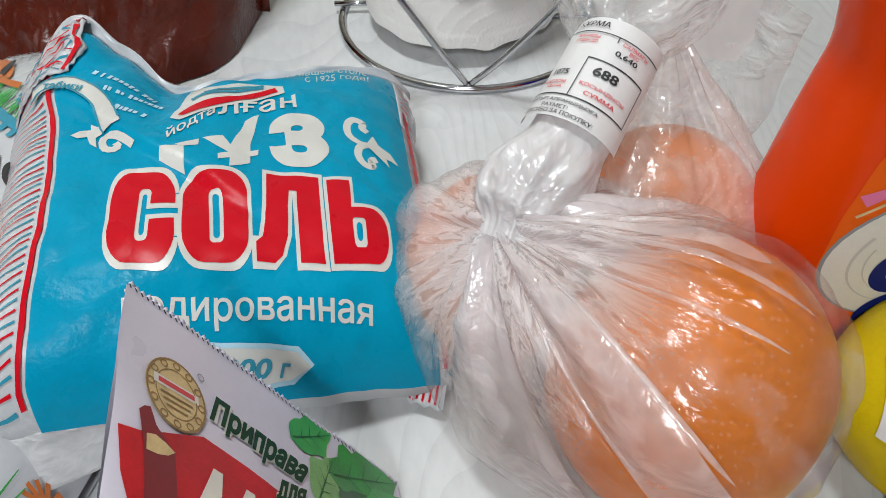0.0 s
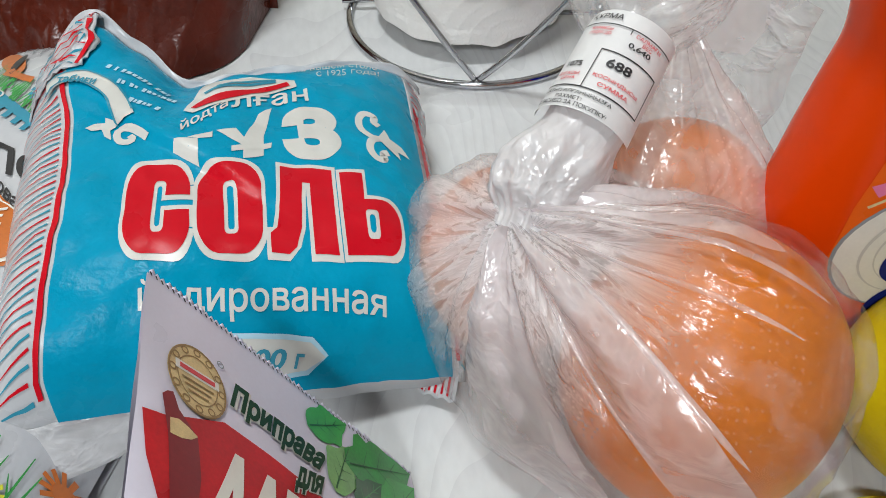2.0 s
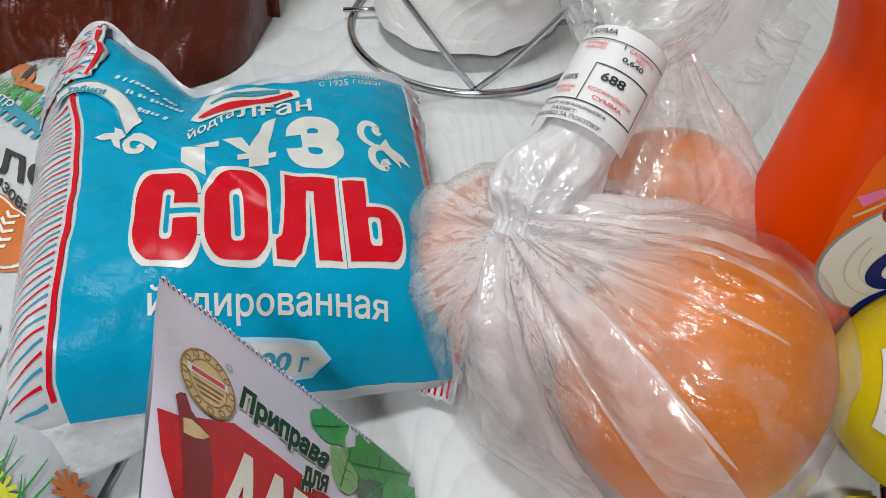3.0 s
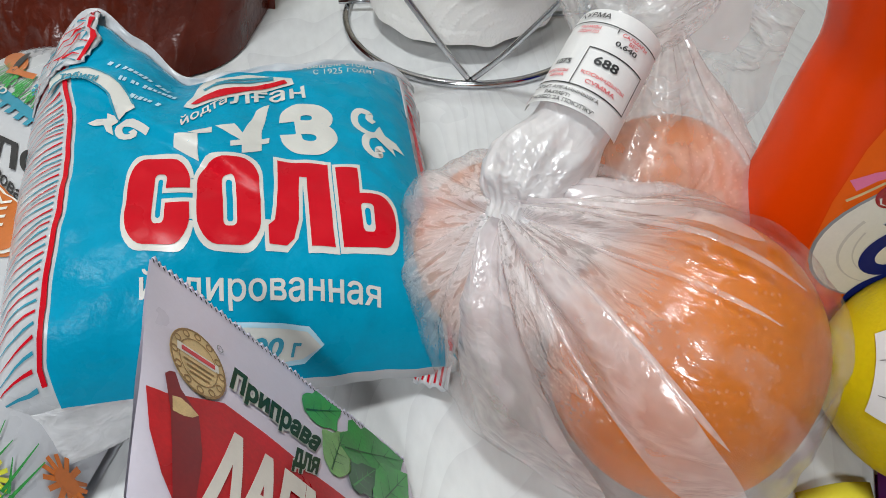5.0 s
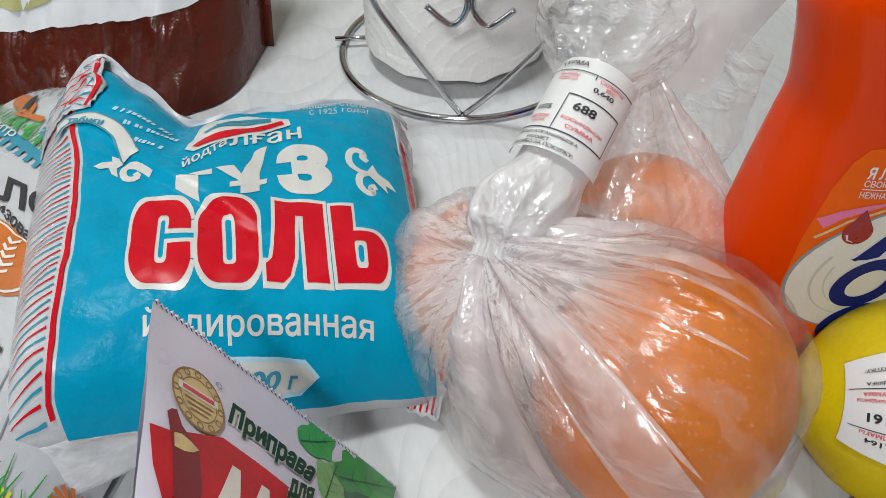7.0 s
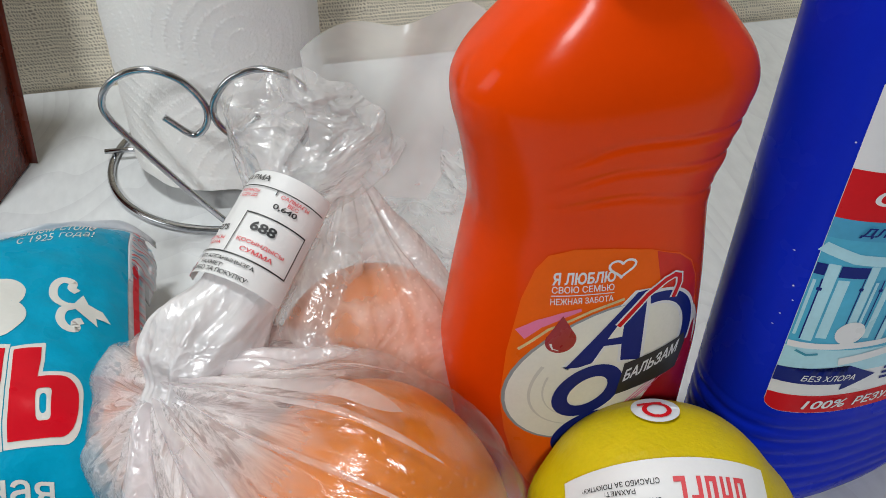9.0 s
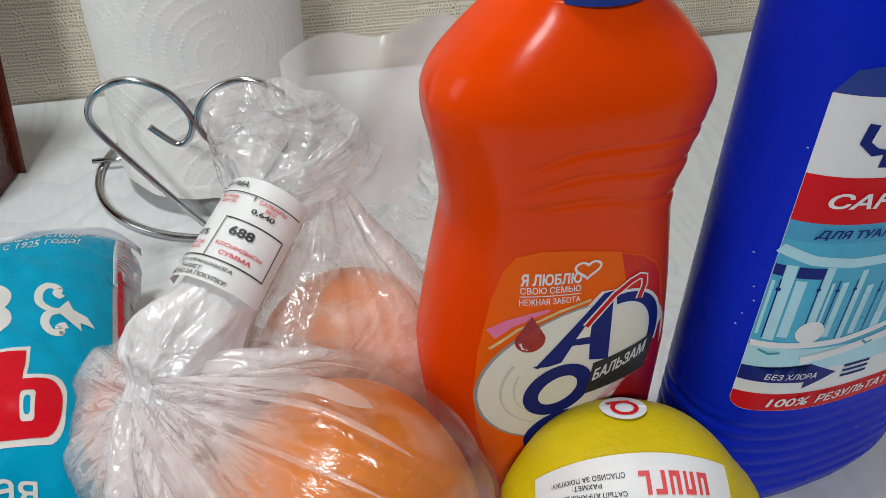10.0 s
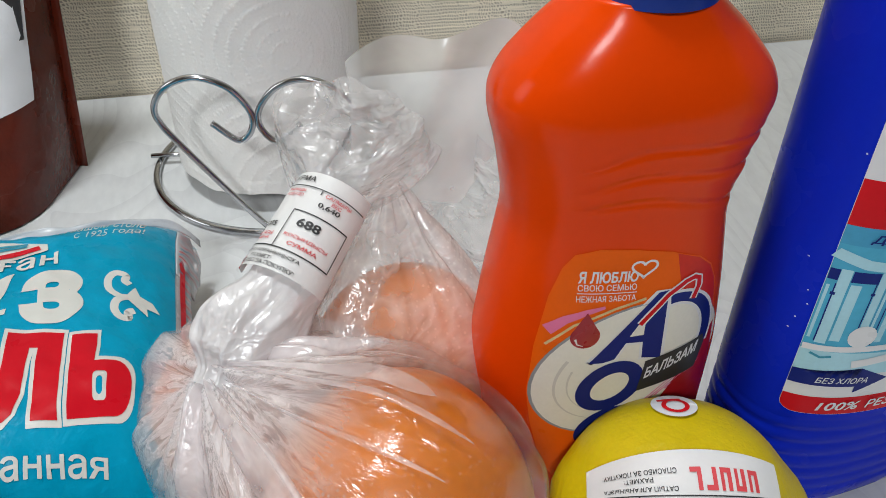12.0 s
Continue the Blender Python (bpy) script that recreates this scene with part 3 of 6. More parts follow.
def salt_surface(u, v):
    bl, br, tr, tl = Vector((-0.093, 0.077)), Vector((0.016, 0.122)), Vector((-0.020, 0.252)), Vector((-0.137, 0.210))
    p = bl * (1 - u) * (1 - v) + br * u * (1 - v) + tr * u * v + tl * (1 - u) * v
    w = v / along(SALT_TOP, u)
    uu, vv = min(1.0, abs((u - 0.465) / 0.6)), min(1.0, abs((w - 0.5) / 0.54))
    b = max(0.0, (1 - uu ** 5) * (1 - vv ** 5)) ** 0.6
    ze = 0.030 - 0.022 * u + 0.012 * v
    zc = 0.073 - 0.021 * u + 0.002 * v
    z = ze + (zc - ze) * b
    # the folded upper part overlaps the lower one along a slanting crease
    side = (v - (0.72 - 0.78 * u)) * 0.9
    z += 0.0036 * smooth(-0.02, 0.028, side) * (1 - smooth(0.42, 0.66, u)) * (1 - smooth(0.2, 0.5, side)) * smooth(-0.1, 0.05, u)
    # the hollow below the folded corner
    z -= 0.006 * math.exp(-((u - 0.33) / 0.09) ** 2 - ((v - 0.74) / 0.13) ** 2)
    # the corner that stands up
    z += 0.011 * math.exp(-((u - 0.1) / 0.12) ** 2 - ((v - 0.99) / 0.13) ** 2)
    q = Vector((p.x, p.y, 0))
    z += 0.0011 * noise.noise(q * 55) + 0.0007 * noise.noise(q * 130 + Vector((3, 1, 0)))
    z += 0.0012 * abs(noise.noise(Vector((p.x * 40 + p.y * 60, p.y * 25, 2)))) * (abs(2 * w - 1) ** 2)
    return Vector((p.x, p.y, z))


def build_salt():
    bag = thing("salt_bag", (-0.06, 0.16, 0.0), "crumpled blue and white plastic bag of iodised salt", "salt bag")
    bm = sheet(salt_surface, -0.135, 1.034, -0.04, 1.0, 120, 110)
    # close the bag: the rim folds down to a lower face
    rim = [e for e in bm.edges if e.is_boundary]
    ret = bmesh.ops.extrude_edge_only(bm, edges=rim)
    low = [g for g in ret["geom"] if isinstance(g, bmesh.types.BMVert)]
    mid = Vector((-0.06, 0.16, 0))
    for v in low:
        v.co = mid + (v.co - mid) * 0.68
        v.co.z = max(0.001, v.co.z - 0.022)
    bmesh.ops.contextual_create(bm, geom=[e for e in bm.edges if e.is_boundary])
    part("body", bm, WHITE_FILM, bag, "white film bag body")

    def panel(s, w):
        u0 = 0.02 + 0.065 * math.sin(math.pi * min(1.0, max(0.0, w)) ** 0.7) - 0.02 * smooth(0.6, 1.0, w)
        u = u0 + (0.995 - u0) * s
        return salt_surface(u, w * along(SALT_TOP, u))
    bm = bmesh.new()
    grid = sheet(lambda s, w: Vector((s, w, 0)), 0, 1, -0.037, 0.985, 120, 130, bm=bm)
    bend(grid, panel, 0.0004)
    front = part("printed_front", grid, BLUE_FILM, bag, "blue printed front panel")

    def words(text, quad, mat, lift, bold=0.0, shear=0.0, name="lettering", cut=(0.02, 0.012), space=1.0):
        bm = place(text_bm(text, bold, shear, space), quad)
        return part(name, bend(bm, salt_surface, lift, cut), mat, front)

    def shape(points, mat, lift, name, cut=(0.02, 0.012)):
        return part(name, bend(poly_bm(points), salt_surface, lift, cut), mat, front)

    big = (("С", (0.221, 0.161), (0.376, 0.138), (0.374, 0.423), (0.228, 0.423)), ("О", (0.393, 0.145), (0.548, 0.134), (0.550, 0.396), (0.391, 0.405)),
           ("Л", (0.564, 0.134), (0.728, 0.122), (0.731, 0.386), (0.568, 0.401)), ("Ь", (0.749, 0.123), (0.892, 0.124), (0.900, 0.387), (0.752, 0.376)))
    for ch, *quad in big:
        for mat, grow, lift, nm in ((SALT_WHITE, 0.06, 0.0006, "letter_outline"), (SALT_RED, 0.0, 0.0008, "letter")):
            glyph = block_letter(ch, grow)
            for v in glyph.verts:
                v.co.y = 0.49 + 0.95 * (v.co.y - 0.5)
            part(nm, bend(place(glyph, quad), salt_surface, lift, (0.012, 0.01)), mat, front)
    words("йодированная", ((0.248, 0.046), (0.824, 0.012), (0.835, 0.067), (0.258, 0.107)), SALT_WHITE, 0.0007, 0.014, name="lettering")
    # the first letter is half hidden by the crease
    shape(((0.339, 0.478), (0.397, 0.470), (0.398, 0.403), (0.359, 0.431), (0.334, 0.450)), SALT_WHITE, 0.00065, "letter")
    shape(((0.372, 0.476), (0.434, 0.495), (0.433, 0.474), (0.397, 0.470)), SALT_WHITE, 0.00065, "letter")
    shape(((0.443, 0.499), (0.492, 0.511), (0.511, 0.482), (0.549, 0.582), (0.585, 0.612), (0.560, 0.493), (0.558, 0.428), (0.507, 0.407), (0.509, 0.451)), SALT_WHITE, 0.00065, "letter")
    shape(((0.480, 0.446), (0.581, 0.477), (0.579, 0.457), (0.480, 0.427)), SALT_WHITE, 0.0007, "letter")
    words("З", ((0.613, 0.411), (0.768, 0.419), (0.768, 0.637), (0.601, 0.618)), SALT_WHITE, 0.00065, 0.075, name="letter")
    words("йодта", ((0.355, 0.496), (0.472, 0.590), (0.471, 0.642), (0.347, 0.540)), SALT_WHITE, 0.0009, 0.014)
    words("лған", ((0.480, 0.592), (0.69, 0.655), (0.69, 0.705), (0.478, 0.644)), SALT_WHITE, 0.0009, 0.014)
    # brand badge: white slanted shield with red and teal bars
    shape(((0.355, 0.59), (0.38, 0.58), (0.66, 0.715), (0.655, 0.745), (0.56, 0.775), (0.40, 0.745)), SALT_WHITE, 0.0009, "badge")
    shape(((0.375, 0.60), (0.39, 0.597), (0.64, 0.717), (0.632, 0.735), (0.41, 0.642)), SALT_RED, 0.0012, "badge_bar")
    for k in range(2):
        part("badge_line", bend(line_bm([(0.41 + 0.03 * k, 0.672 + 0.028 * k), (0.46 + 0.02 * k, 0.70 + 0.026 * k), (0.6, 0.74 + 0.012 * k)], 0.012), salt_surface, 0.0012, (0.03, 0.03)), TEAL_PRINT, front)
    # side motifs: scrolls with a leaf tip
    def scroll(cx, cy, strokes, leaf):
        for pts in strokes:
            fine = []
            for i in range(len(pts) - 1):
                p = [pts[max(i - 1, 0)], pts[i], pts[i + 1], pts[min(i + 2, len(pts) - 1)]]
                for k in range(4):
                    t = k / 4
                    fine.append(tuple(0.5 * (2 * p[1][d] + (p[2][d] - p[0][d]) * t + (2 * p[0][d] - 5 * p[1][d] + 4 * p[2][d] - p[3][d]) * t * t + (3 * p[1][d] - p[0][d] - 3 * p[2][d] + p[3][d]) * t ** 3) for d in (0, 1)))
            fine.append(pts[-1])
            part("scroll", bend(line_bm([(cx + 0.001 * x, cy + 0.00155 * y) for x, y in fine], 0.021), salt_surface, 0.0006, (0.015, 0.015)), SALT_WHITE, front)
        shape([(cx + 0.001 * x, cy + 0.00155 * y) for x, y in leaf], SALT_WHITE, 0.0008, "leaf_tip")
    scroll(0.885, 0.53, (((-3, 30), (-16, 38), (-14, 52), (-38, 58), (-56, 46), (-60, 26), (-50, 8), (-28, -5), (-6, -5)), ((12, -38), (-4, -44), (-2, -56), (-24, -54), (-38, -38), (-32, -18), (-12, -7))),
           ((-15, -7), (10, 24), (22, 4), (54, -6), (72, -30), (40, -26), (44, -46), (18, -30)))
    shape(((0.106, 0.567), (0.128, 0.579), (0.157, 0.578), (0.160, 0.592), (0.185, 0.575), (0.193, 0.564), (0.171, 0.544), (0.177, 0.509), (0.160, 0.522), (0.149, 0.553), (0.123, 0.554)), SALT_WHITE, 0.0008, "leaf_tip")
    curl = ((0.268, 0.507), (0.255, 0.52), (0.240, 0.533), (0.226, 0.543), (0.211, 0.548), (0.199, 0.546), (0.191, 0.538), (0.189, 0.526), (0.192, 0.512), (0.199, 0.502), (0.209, 0.497), (0.219, 0.497), (0.227, 0.503), (0.229, 0.512), (0.222, 0.52))
    part("scroll", bend(line_bm(curl, 0.019), salt_surface, 0.0007, (0.015, 0.015)), SALT_WHITE, front)
    # the banner with the weight
    shape(((0.395, 0.025), (0.636, 0.006), (0.668, -0.013), (0.61, -0.026), (0.53, -0.027), (0.38, -0.018)), PALE_BLUE, 0.0006, "banner_edge")
    shape(((0.40, 0.019), (0.630, 0.001), (0.660, -0.014), (0.607, -0.0225), (0.537, -0.0235), (0.39, -0.014)), SALT_WHITE, 0.0008, "banner")
    words("1000", ((0.408, -0.014), (0.560, -0.0195), (0.570, -0.003), (0.419, 0.007)), TEAL_PRINT, 0.0011, 0.03, 0.2)
    words("г", ((0.577, -0.0200), (0.603, -0.0208), (0.611, -0.009), (0.585, -0.008)), TEAL_PRINT, 0.0011, 0.03, 0.2)
    # the curved ribbon with a word near the folded corner
    arc = [(-0.01, 0.748), (0.013, 0.752), (0.040, 0.752), (0.067, 0.747), (0.098, 0.734), (0.125, 0.714), (0.152, 0.684), (0.176, 0.650), (0.199, 0.606), (0.212, 0.568)]
    part("ribbon", bend(line_bm(arc, 0.046), salt_surface, 0.0012, (0.02, 0.02)), SALT_WHITE, front)
    for off in (-0.018, 0.018):
        part("ribbon_line", bend(line_bm([(x + off * (x + 0.05) * 3.5, y + off) for x, y in arc], 0.005), salt_surface, 0.0015, (0.02, 0.02)), TEAL_PRINT, front)
    words("табиғи", ((0.022, 0.734), (0.128, 0.688), (0.138, 0.716), (0.026, 0.768)), TEAL_PRINT, 0.0016, 0.02)
    # small lines of print by the upper edge, too worn to read
    for k, (a, b, y0, y1) in enumerate(((0.15, 0.30, 0.775, 0.70), (0.185, 0.325, 0.70, 0.66), (0.215, 0.29, 0.635, 0.60))):
        bm = bmesh.new()
        x = a
        rnd = random.Random(k)
        while x < b:
            d = rnd.uniform(0.006, 0.011)
            yy = y0 + (y1 - y0) * (x - a) / (b - a)
            y2 = y0 + (y1 - y0) * (x + d - a) / (b - a)
            line_bm([(x, yy), (x + d, y2)], rnd.uniform(0.011, 0.02), bm)
            x += d + rnd.choice((0.003, 0.003, 0.004, 0.012))
        part("small_print", bend(bm, salt_surface, 0.0008), PALE_BLUE, front)

    words("на вашем столе", ((0.655, 0.815), (0.91, 0.875), (0.915, 0.925), (0.655, 0.86)), SALT_WHITE, 0.0006, 0.005)
    words("с 1925", ((0.72, 0.775), (0.81, 0.796), (0.812, 0.841), (0.72, 0.82)), SALT_WHITE, 0.0006)
    words("года!", ((0.825, 0.80), (0.91, 0.82), (0.915, 0.865), (0.828, 0.846)), SALT_WHITE, 0.0006)

    # edge lines and the striped gussets
    for mat, a, b, nm in ((SALT_RED, -0.0235, -0.0105, "edge_line"), (SALT_RED, 1.014, 1.026, "edge_line")):
        def strip(s, w, a=a, b=b):
            v = w * 0.98
            if a < 0:
                u0 = 0.02 + 0.065 * math.sin(math.pi * min(1.0, max(0.0, v)) ** 0.7) - 0.02 * smooth(0.6, 1.0, v)
                return salt_surface(u0 + a + (b - a) * s, v)
            return salt_surface(a + (b - a) * s - 0.008, v * 1.0)
        g = sheet(lambda s, w: Vector((s, w, 0)), 0, 1, -0.02, 1, 2, 60)
        part(nm, bend(g, strip, 0.0006), mat, bag, "red edge stripe")
    reds, teals = bmesh.new(), bmesh.new()
    for i in range(54):
        v = -0.02 + i * 0.0187
        u0 = 0.02 + 0.065 * math.sin(math.pi * min(1.0, max(0.0, v)) ** 0.7) - 0.02 * smooth(0.6, 1.0, v) - 0.035
        wave = 0.012 * math.sin(i * 1.7)
        pts = [(u0 - d, v - 0.1 * d + 0.05 * d * math.sin(d * 30 + i) + wave * d) for d in (0.0, 0.025, 0.05, 0.08, 0.11, 0.14)]
        pts = [(max(-0.134, x), y) for x, y in pts]
        line_bm([p for k, p in enumerate(pts) if k == 0 or p[0] > -0.1339], 0.005, reds if i % 2 else teals, taper=True)
        pts = [(1.016 + d, v - 0.5 * d + wave * d) for d in (0.0, 0.006, 0.012, 0.017)]
        line_bm(pts, 0.006, reds if i % 2 else teals, taper=True)
    tagged(part("stripe_set", bend(reds, salt_surface, 0.0004), SALT_RED, bag, "fine red stripes on the side gusset"), kind="stuff")
    tagged(part("stripe_set", bend(teals, salt_surface, 0.0004), TEAL_PRINT, bag, "fine teal stripes on the side gusset"), kind="stuff")

    # the torn white seal along the upper edge, standing up at the folded corner
    def top_seal(s, w):
        u = -0.13 + 1.19 * s
        e = salt_surface(u, along(SALT_TOP, u) * 0.985)
        lift = 0.0028 + 0.0024 * (1 - smooth(0.1, 0.33, u)) * smooth(-0.15, 0.05, u) + 0.0012 * noise.noise(Vector((u * 9, 4, 0)))
        wob = 0.0012 * noise.noise(Vector((u * 14, w * 1.5, 1)))
        return e + Vector((-0.3 * lift * w + wob, 0.9 * lift * w, (lift * 0.75 + wob) * w + 0.001))
    bm = sheet(top_seal, 0, 1, 0, 1, 90, 6)
    part("top_seal", solid(bm, 0.0004), WHITE_FILM, bag, "white crumpled top seal")

    # the crumpled corner with stripes
    def corner(s, w):
        ur = along(((0.0, 0.086), (0.35, 0.128), (0.5, 0.110), (1.0, 0.112)), w)
        u = -0.13 + (ur + 0.13) * s
        e = salt_surface(u, 0.785 + (0.985 * along(SALT_TOP, u) - 0.785) * w)
        k = Vector((s * 9, w * 9, 5))
        return e + Vector((0.0, 0.004 * w, 0.0012 + 0.0032 * abs(noise.noise(k)) + 0.001 * w))
    part("crumpled_corner", solid(sheet(corner, 0, 1, 0, 1, 26, 26), 0.0004), WHITE_FILM, bag, "crumpled white corner with red stripes")
    bm = bmesh.new()
    dark = bmesh.new()
    for i in range(15):
        line_bm([(0.86 - 0.8 * j / 9, 0.05 + 0.068 * i + 0.05 * math.sin(j * 0.8 + i * 0.5)) for j in range(10)], 0.016, bm if i % 2 else dark, taper=True)
    tagged(part("stripe_set", bend(dark, corner, 0.0005), TEAL_PRINT, bag, "fine teal stripes on the crumpled corner"), kind="stuff")
    tagged(part("stripe_set", bend(bm, corner, 0.0006), SALT_RED, bag, "fine red stripes on the crumpled corner"), kind="stuff")
    part("edge_line", bend(line_bm([(0.93, 0.02), (0.935, 0.3), (0.92, 0.5), (0.93, 0.98)], 0.042), corner, 0.0008, (0.1, 0.1)), SALT_RED, bag, "red edge stripe")

    def right_corner(s, w):
        e = salt_surface(1.0 + 0.036 * s, 0.98 - 0.27 * w)
        out = 0.003 * math.sin(math.pi * min(1.0, w * 0.9 + 0.12)) * s
        k = Vector((s * 5, w * 8, 2))
        return e + Vector((out, 0.3 * out, 0.001 - 0.008 * s * s + 0.0035 * noise.noise(k) * s))
    part("crumpled_corner", solid(sheet(right_corner, 0, 1, 0, 1, 16, 26), 0.0004), WHITE_FILM, bag, "white corner fold with fine stripes")
    for mat, k0 in ((SALT_RED, 0), (TEAL_PRINT, 1)):
        bm = bmesh.new()
        for i in range(k0, 14, 2):
            line_bm([(0.1 + 0.8 * j / 6, 0.05 + 0.066 * i + 0.03 * math.sin(j + i)) for j in range(7)], 0.02, bm, taper=True)
        tagged(part("stripe_set", bend(bm, right_corner, -0.0006), mat, bag, "fine stripes on the corner fold"), kind="stuff")

    # the lower seal: a loose translucent strip that flares at both ends
    def low_seal(s, w):
        u = -0.13 + 0.56 * s
        e = salt_surface(u, -0.035)
        out = 0.0012 + 0.008 * (1 - smooth(-0.05, 0.3, u))
        wob = 0.0012 * noise.noise(Vector((u * 9, w * 1.5, 7)))
        drop = (e.z - 0.003) * (0.5 - 0.42 * smooth(0.1, 0.35, u))
        return Vector((e.x + 0.25 * out * w + wob, e.y - out * w, max(0.0015, e.z - 0.001 - drop * w ** 0.8 + wob)))
    bm = sheet(low_seal, 0, 1, 0, 1, 80, 10)
    part("bottom_seal", solid(bm, 0.0002), SEAL_FILM, bag, "loose white translucent bottom seal")

    def flare(s, w):
        a = Vector((0.009, 0.128, 0.018)) * (1 - w) + Vector((0.006, 0.113, 0.002)) * w
        b = Vector((0.020, 0.133, 0.014)) * (1 - w) + Vector((0.0185, 0.110, 0.002)) * w
        p = a * (1 - s) + b * s
        return p + Vector((0, 0, 0.0025 * abs(math.sin(s * 9 + w * 2)) + 0.002))
    part("flared_corner", solid(sheet(flare, 0, 1, 0, 1, 14, 14), 0.0003), WHITE_FILM, bag, "flared corner with red stripes")
    bm = bmesh.new()
    for i in range(8):
        line_bm([(0.05 + 0.11 * i, 0.05), (0.1 + 0.11 * i, 0.5), (0.05 + 0.115 * i, 0.95)], 0.045, bm)
    tagged(part("stripe_set", bend(bm, flare, -0.0005), SALT_RED, bag, "red stripes on the flared corner"), kind="stuff")
    return bag


build_salt()


# ---- the milk pouch ----
def milk_surface(u, v):
    """u, v from -1 to 1 over a pillow pouch that lies flat."""
    c, a = Vector((-0.149, 0.142)), math.radians(-17)
    ex, ey = Vector((math.cos(a), math.sin(a))), Vector((-math.sin(a), math.cos(a)))
    p = c + ex * (0.072 * u - 0.022 * v) + ey * 0.122 * v
    b = max(0.0, (1 - min(1.0, abs(u)) ** 3.2) * (1 - min(1.0, abs(v)) ** 3.0)) ** 0.62
    z = 0.006 + 0.05 * b
    z += 0.0014 * noise.noise(Vector((p.x * 40, p.y * 40, 9))) * b + 0.001 * abs(noise.noise(Vector((p.x * 90, p.y * 25, 3))))
    return Vector((p.x, p.y, z))


def build_milk():
    bag = thing("milk_pouch", (-0.158, 0.128, 0.0), "white printed film pouch of milk lying flat on the table", "milk pouch")
    bm = sheet(milk_surface, -1, 1, -1, 1, 50, 60)
    sheet(lambda u, v: Vector((milk_surface(u, v).x, milk_surface(u, v).y, 0.0012)), -1, 1, -1, 1, 8, 8, bm=bm)
    part("body", bm, WHITE_FILM, bag, "white film pouch body")

    def words(text, quad, mat, lift=0.0006, bold=0.0, cut=(0.12, 0.1)):
        part("lettering", bend(place(text_bm(text, bold), quad), milk_surface, lift, cut), mat, bag)
    words("МОЛОКО", ((-0.36, 0.115), (0.80, 0.055), (0.70, 0.150), (-0.46, 0.205)), BLACK_PRINT, 0.0008, 0.03)
    words("пастери", ((-0.25, 0.065), (0.14, 0.046), (0.115, 0.080), (-0.28, 0.1)), BLACK_PRINT, 0.0008, 0.02)
    words("зованное", ((0.15, 0.044), (0.62, -0.075), (0.60, -0.042), (0.13, 0.078)), BLACK_PRINT, 0.0008, 0.02)
    words("жирность", ((0.14, -0.315), (0.58, -0.335), (0.58, -0.29), (0.14, -0.27)), BLACK_PRINT, 0.0008, 0.005)
    # orange badge with an ear of wheat
    lobes = []
    for i in range(48):
        a = i * math.tau / 48
        k = 1 + 0.12 * abs(math.sin(a * 3))
        lobes.append((0.1 + 0.36 * k * math.cos(a), -0.095 + 0.105 * k * math.sin(a)))
    part("badge_edge", bend(poly_bm([(0.1 + (x - 0.1) * 1.09, -0.095 + (y + 0.095) * 1.11) for x, y in lobes]), milk_surface, 0.0006, (0.12, 0.08)), ORANGE_PRINT, bag)
    part("badge_line", bend(poly_bm([(0.1 + (x - 0.1) * 1.04, -0.095 + (y + 0.095) * 1.06) for x, y in lobes]), milk_surface, 0.0009, (0.12, 0.08)), CREAM_PRINT, bag)
    part("badge", bend(poly_bm(lobes), milk_surface, 0.0012, (0.12, 0.08)), ORANGE_PRINT, bag)
    bm = bmesh.new()
    for i in range(6):
        x, y = 0.33 + 0.02 * math.sin(i), -0.155 + 0.024 * i
        line_bm([(x, y), (x - 0.035, y + 0.016)], 0.01, bm)
        line_bm([(x, y), (x + 0.035, y + 0.016)], 0.01, bm)
    tagged(part("wheat_ear", bend(bm, milk_surface, 0.0015), CREAM_PRINT, bag), kind="stuff")
    part("splash", bend(poly_bm(disc_pts(0.2, -0.165, 0.2, 0.03, 20)), milk_surface, 0.0015, (0.1, 0.05)), SALT_WHITE, bag)
    # blue striped band, grass and a painted bird as plain shapes
    part("band", bend(place(poly_bm(rect(0, 0, 1, 1)), ((-0.95, 0.465), (0.6, 0.185), (0.6, 0.215), (-0.95, 0.52))), milk_surface, 0.0008, (0.1, 0.05)), TEAL_PRINT, bag, "blue printed band")
    bm = bmesh.new()
    for i in range(22):
        x = -0.93 + i * 0.071
        y0 = 0.47 - 0.18 * (x + 0.95)
        line_bm([(x, y0), (x, y0 - 0.02 - 0.026 * (0.6 - x))], 0.034, bm)
    part("band_teeth", bend(bm, milk_surface, 0.0008), TEAL_PRINT, bag)
    words("литр", ((-0.44, 0.372), (-0.2, 0.335), (-0.2, 0.375), (-0.44, 0.42)), SALT_WHITE, 0.0012, 0.01)
    bm = bmesh.new()
    rnd = random.Random(5)
    for i in range(150):
        x = rnd.uniform(-0.6, 0.58)
        y = 0.515 - 0.2 * (x + 0.95) + rnd.uniform(0, 0.04)
        line_bm([(x, y), (x + rnd.uniform(-0.04, 0.04), y + rnd.uniform(0.04, 0.1))], 0.009, bm, taper=True)
    tagged(part("grass_print", bend(bm, milk_surface, 0.0011), LEAF_GREEN, bag), kind="stuff")
    part("bird_print", bend(poly_bm(disc_pts(-0.42, 0.555, 0.17, 0.045, 20, turn=-0.4)), milk_surface, 0.0010, (0.06, 0.04)), ORANGE_PRINT, bag)
    part("bird_print", bend(poly_bm(disc_pts(-0.36, 0.545, 0.1, 0.02, 20, turn=-0.9)), milk_surface, 0.0013, (0.06, 0.04)), BLACK_PRINT, bag)
    part("bird_print", bend(poly_bm(((-0.36, 0.52), (-0.28, 0.485), (-0.15, 0.485), (-0.14, 0.455), (-0.34, 0.455))), milk_surface, 0.0013, (0.06, 0.04)), ORANGE_PRINT, bag)
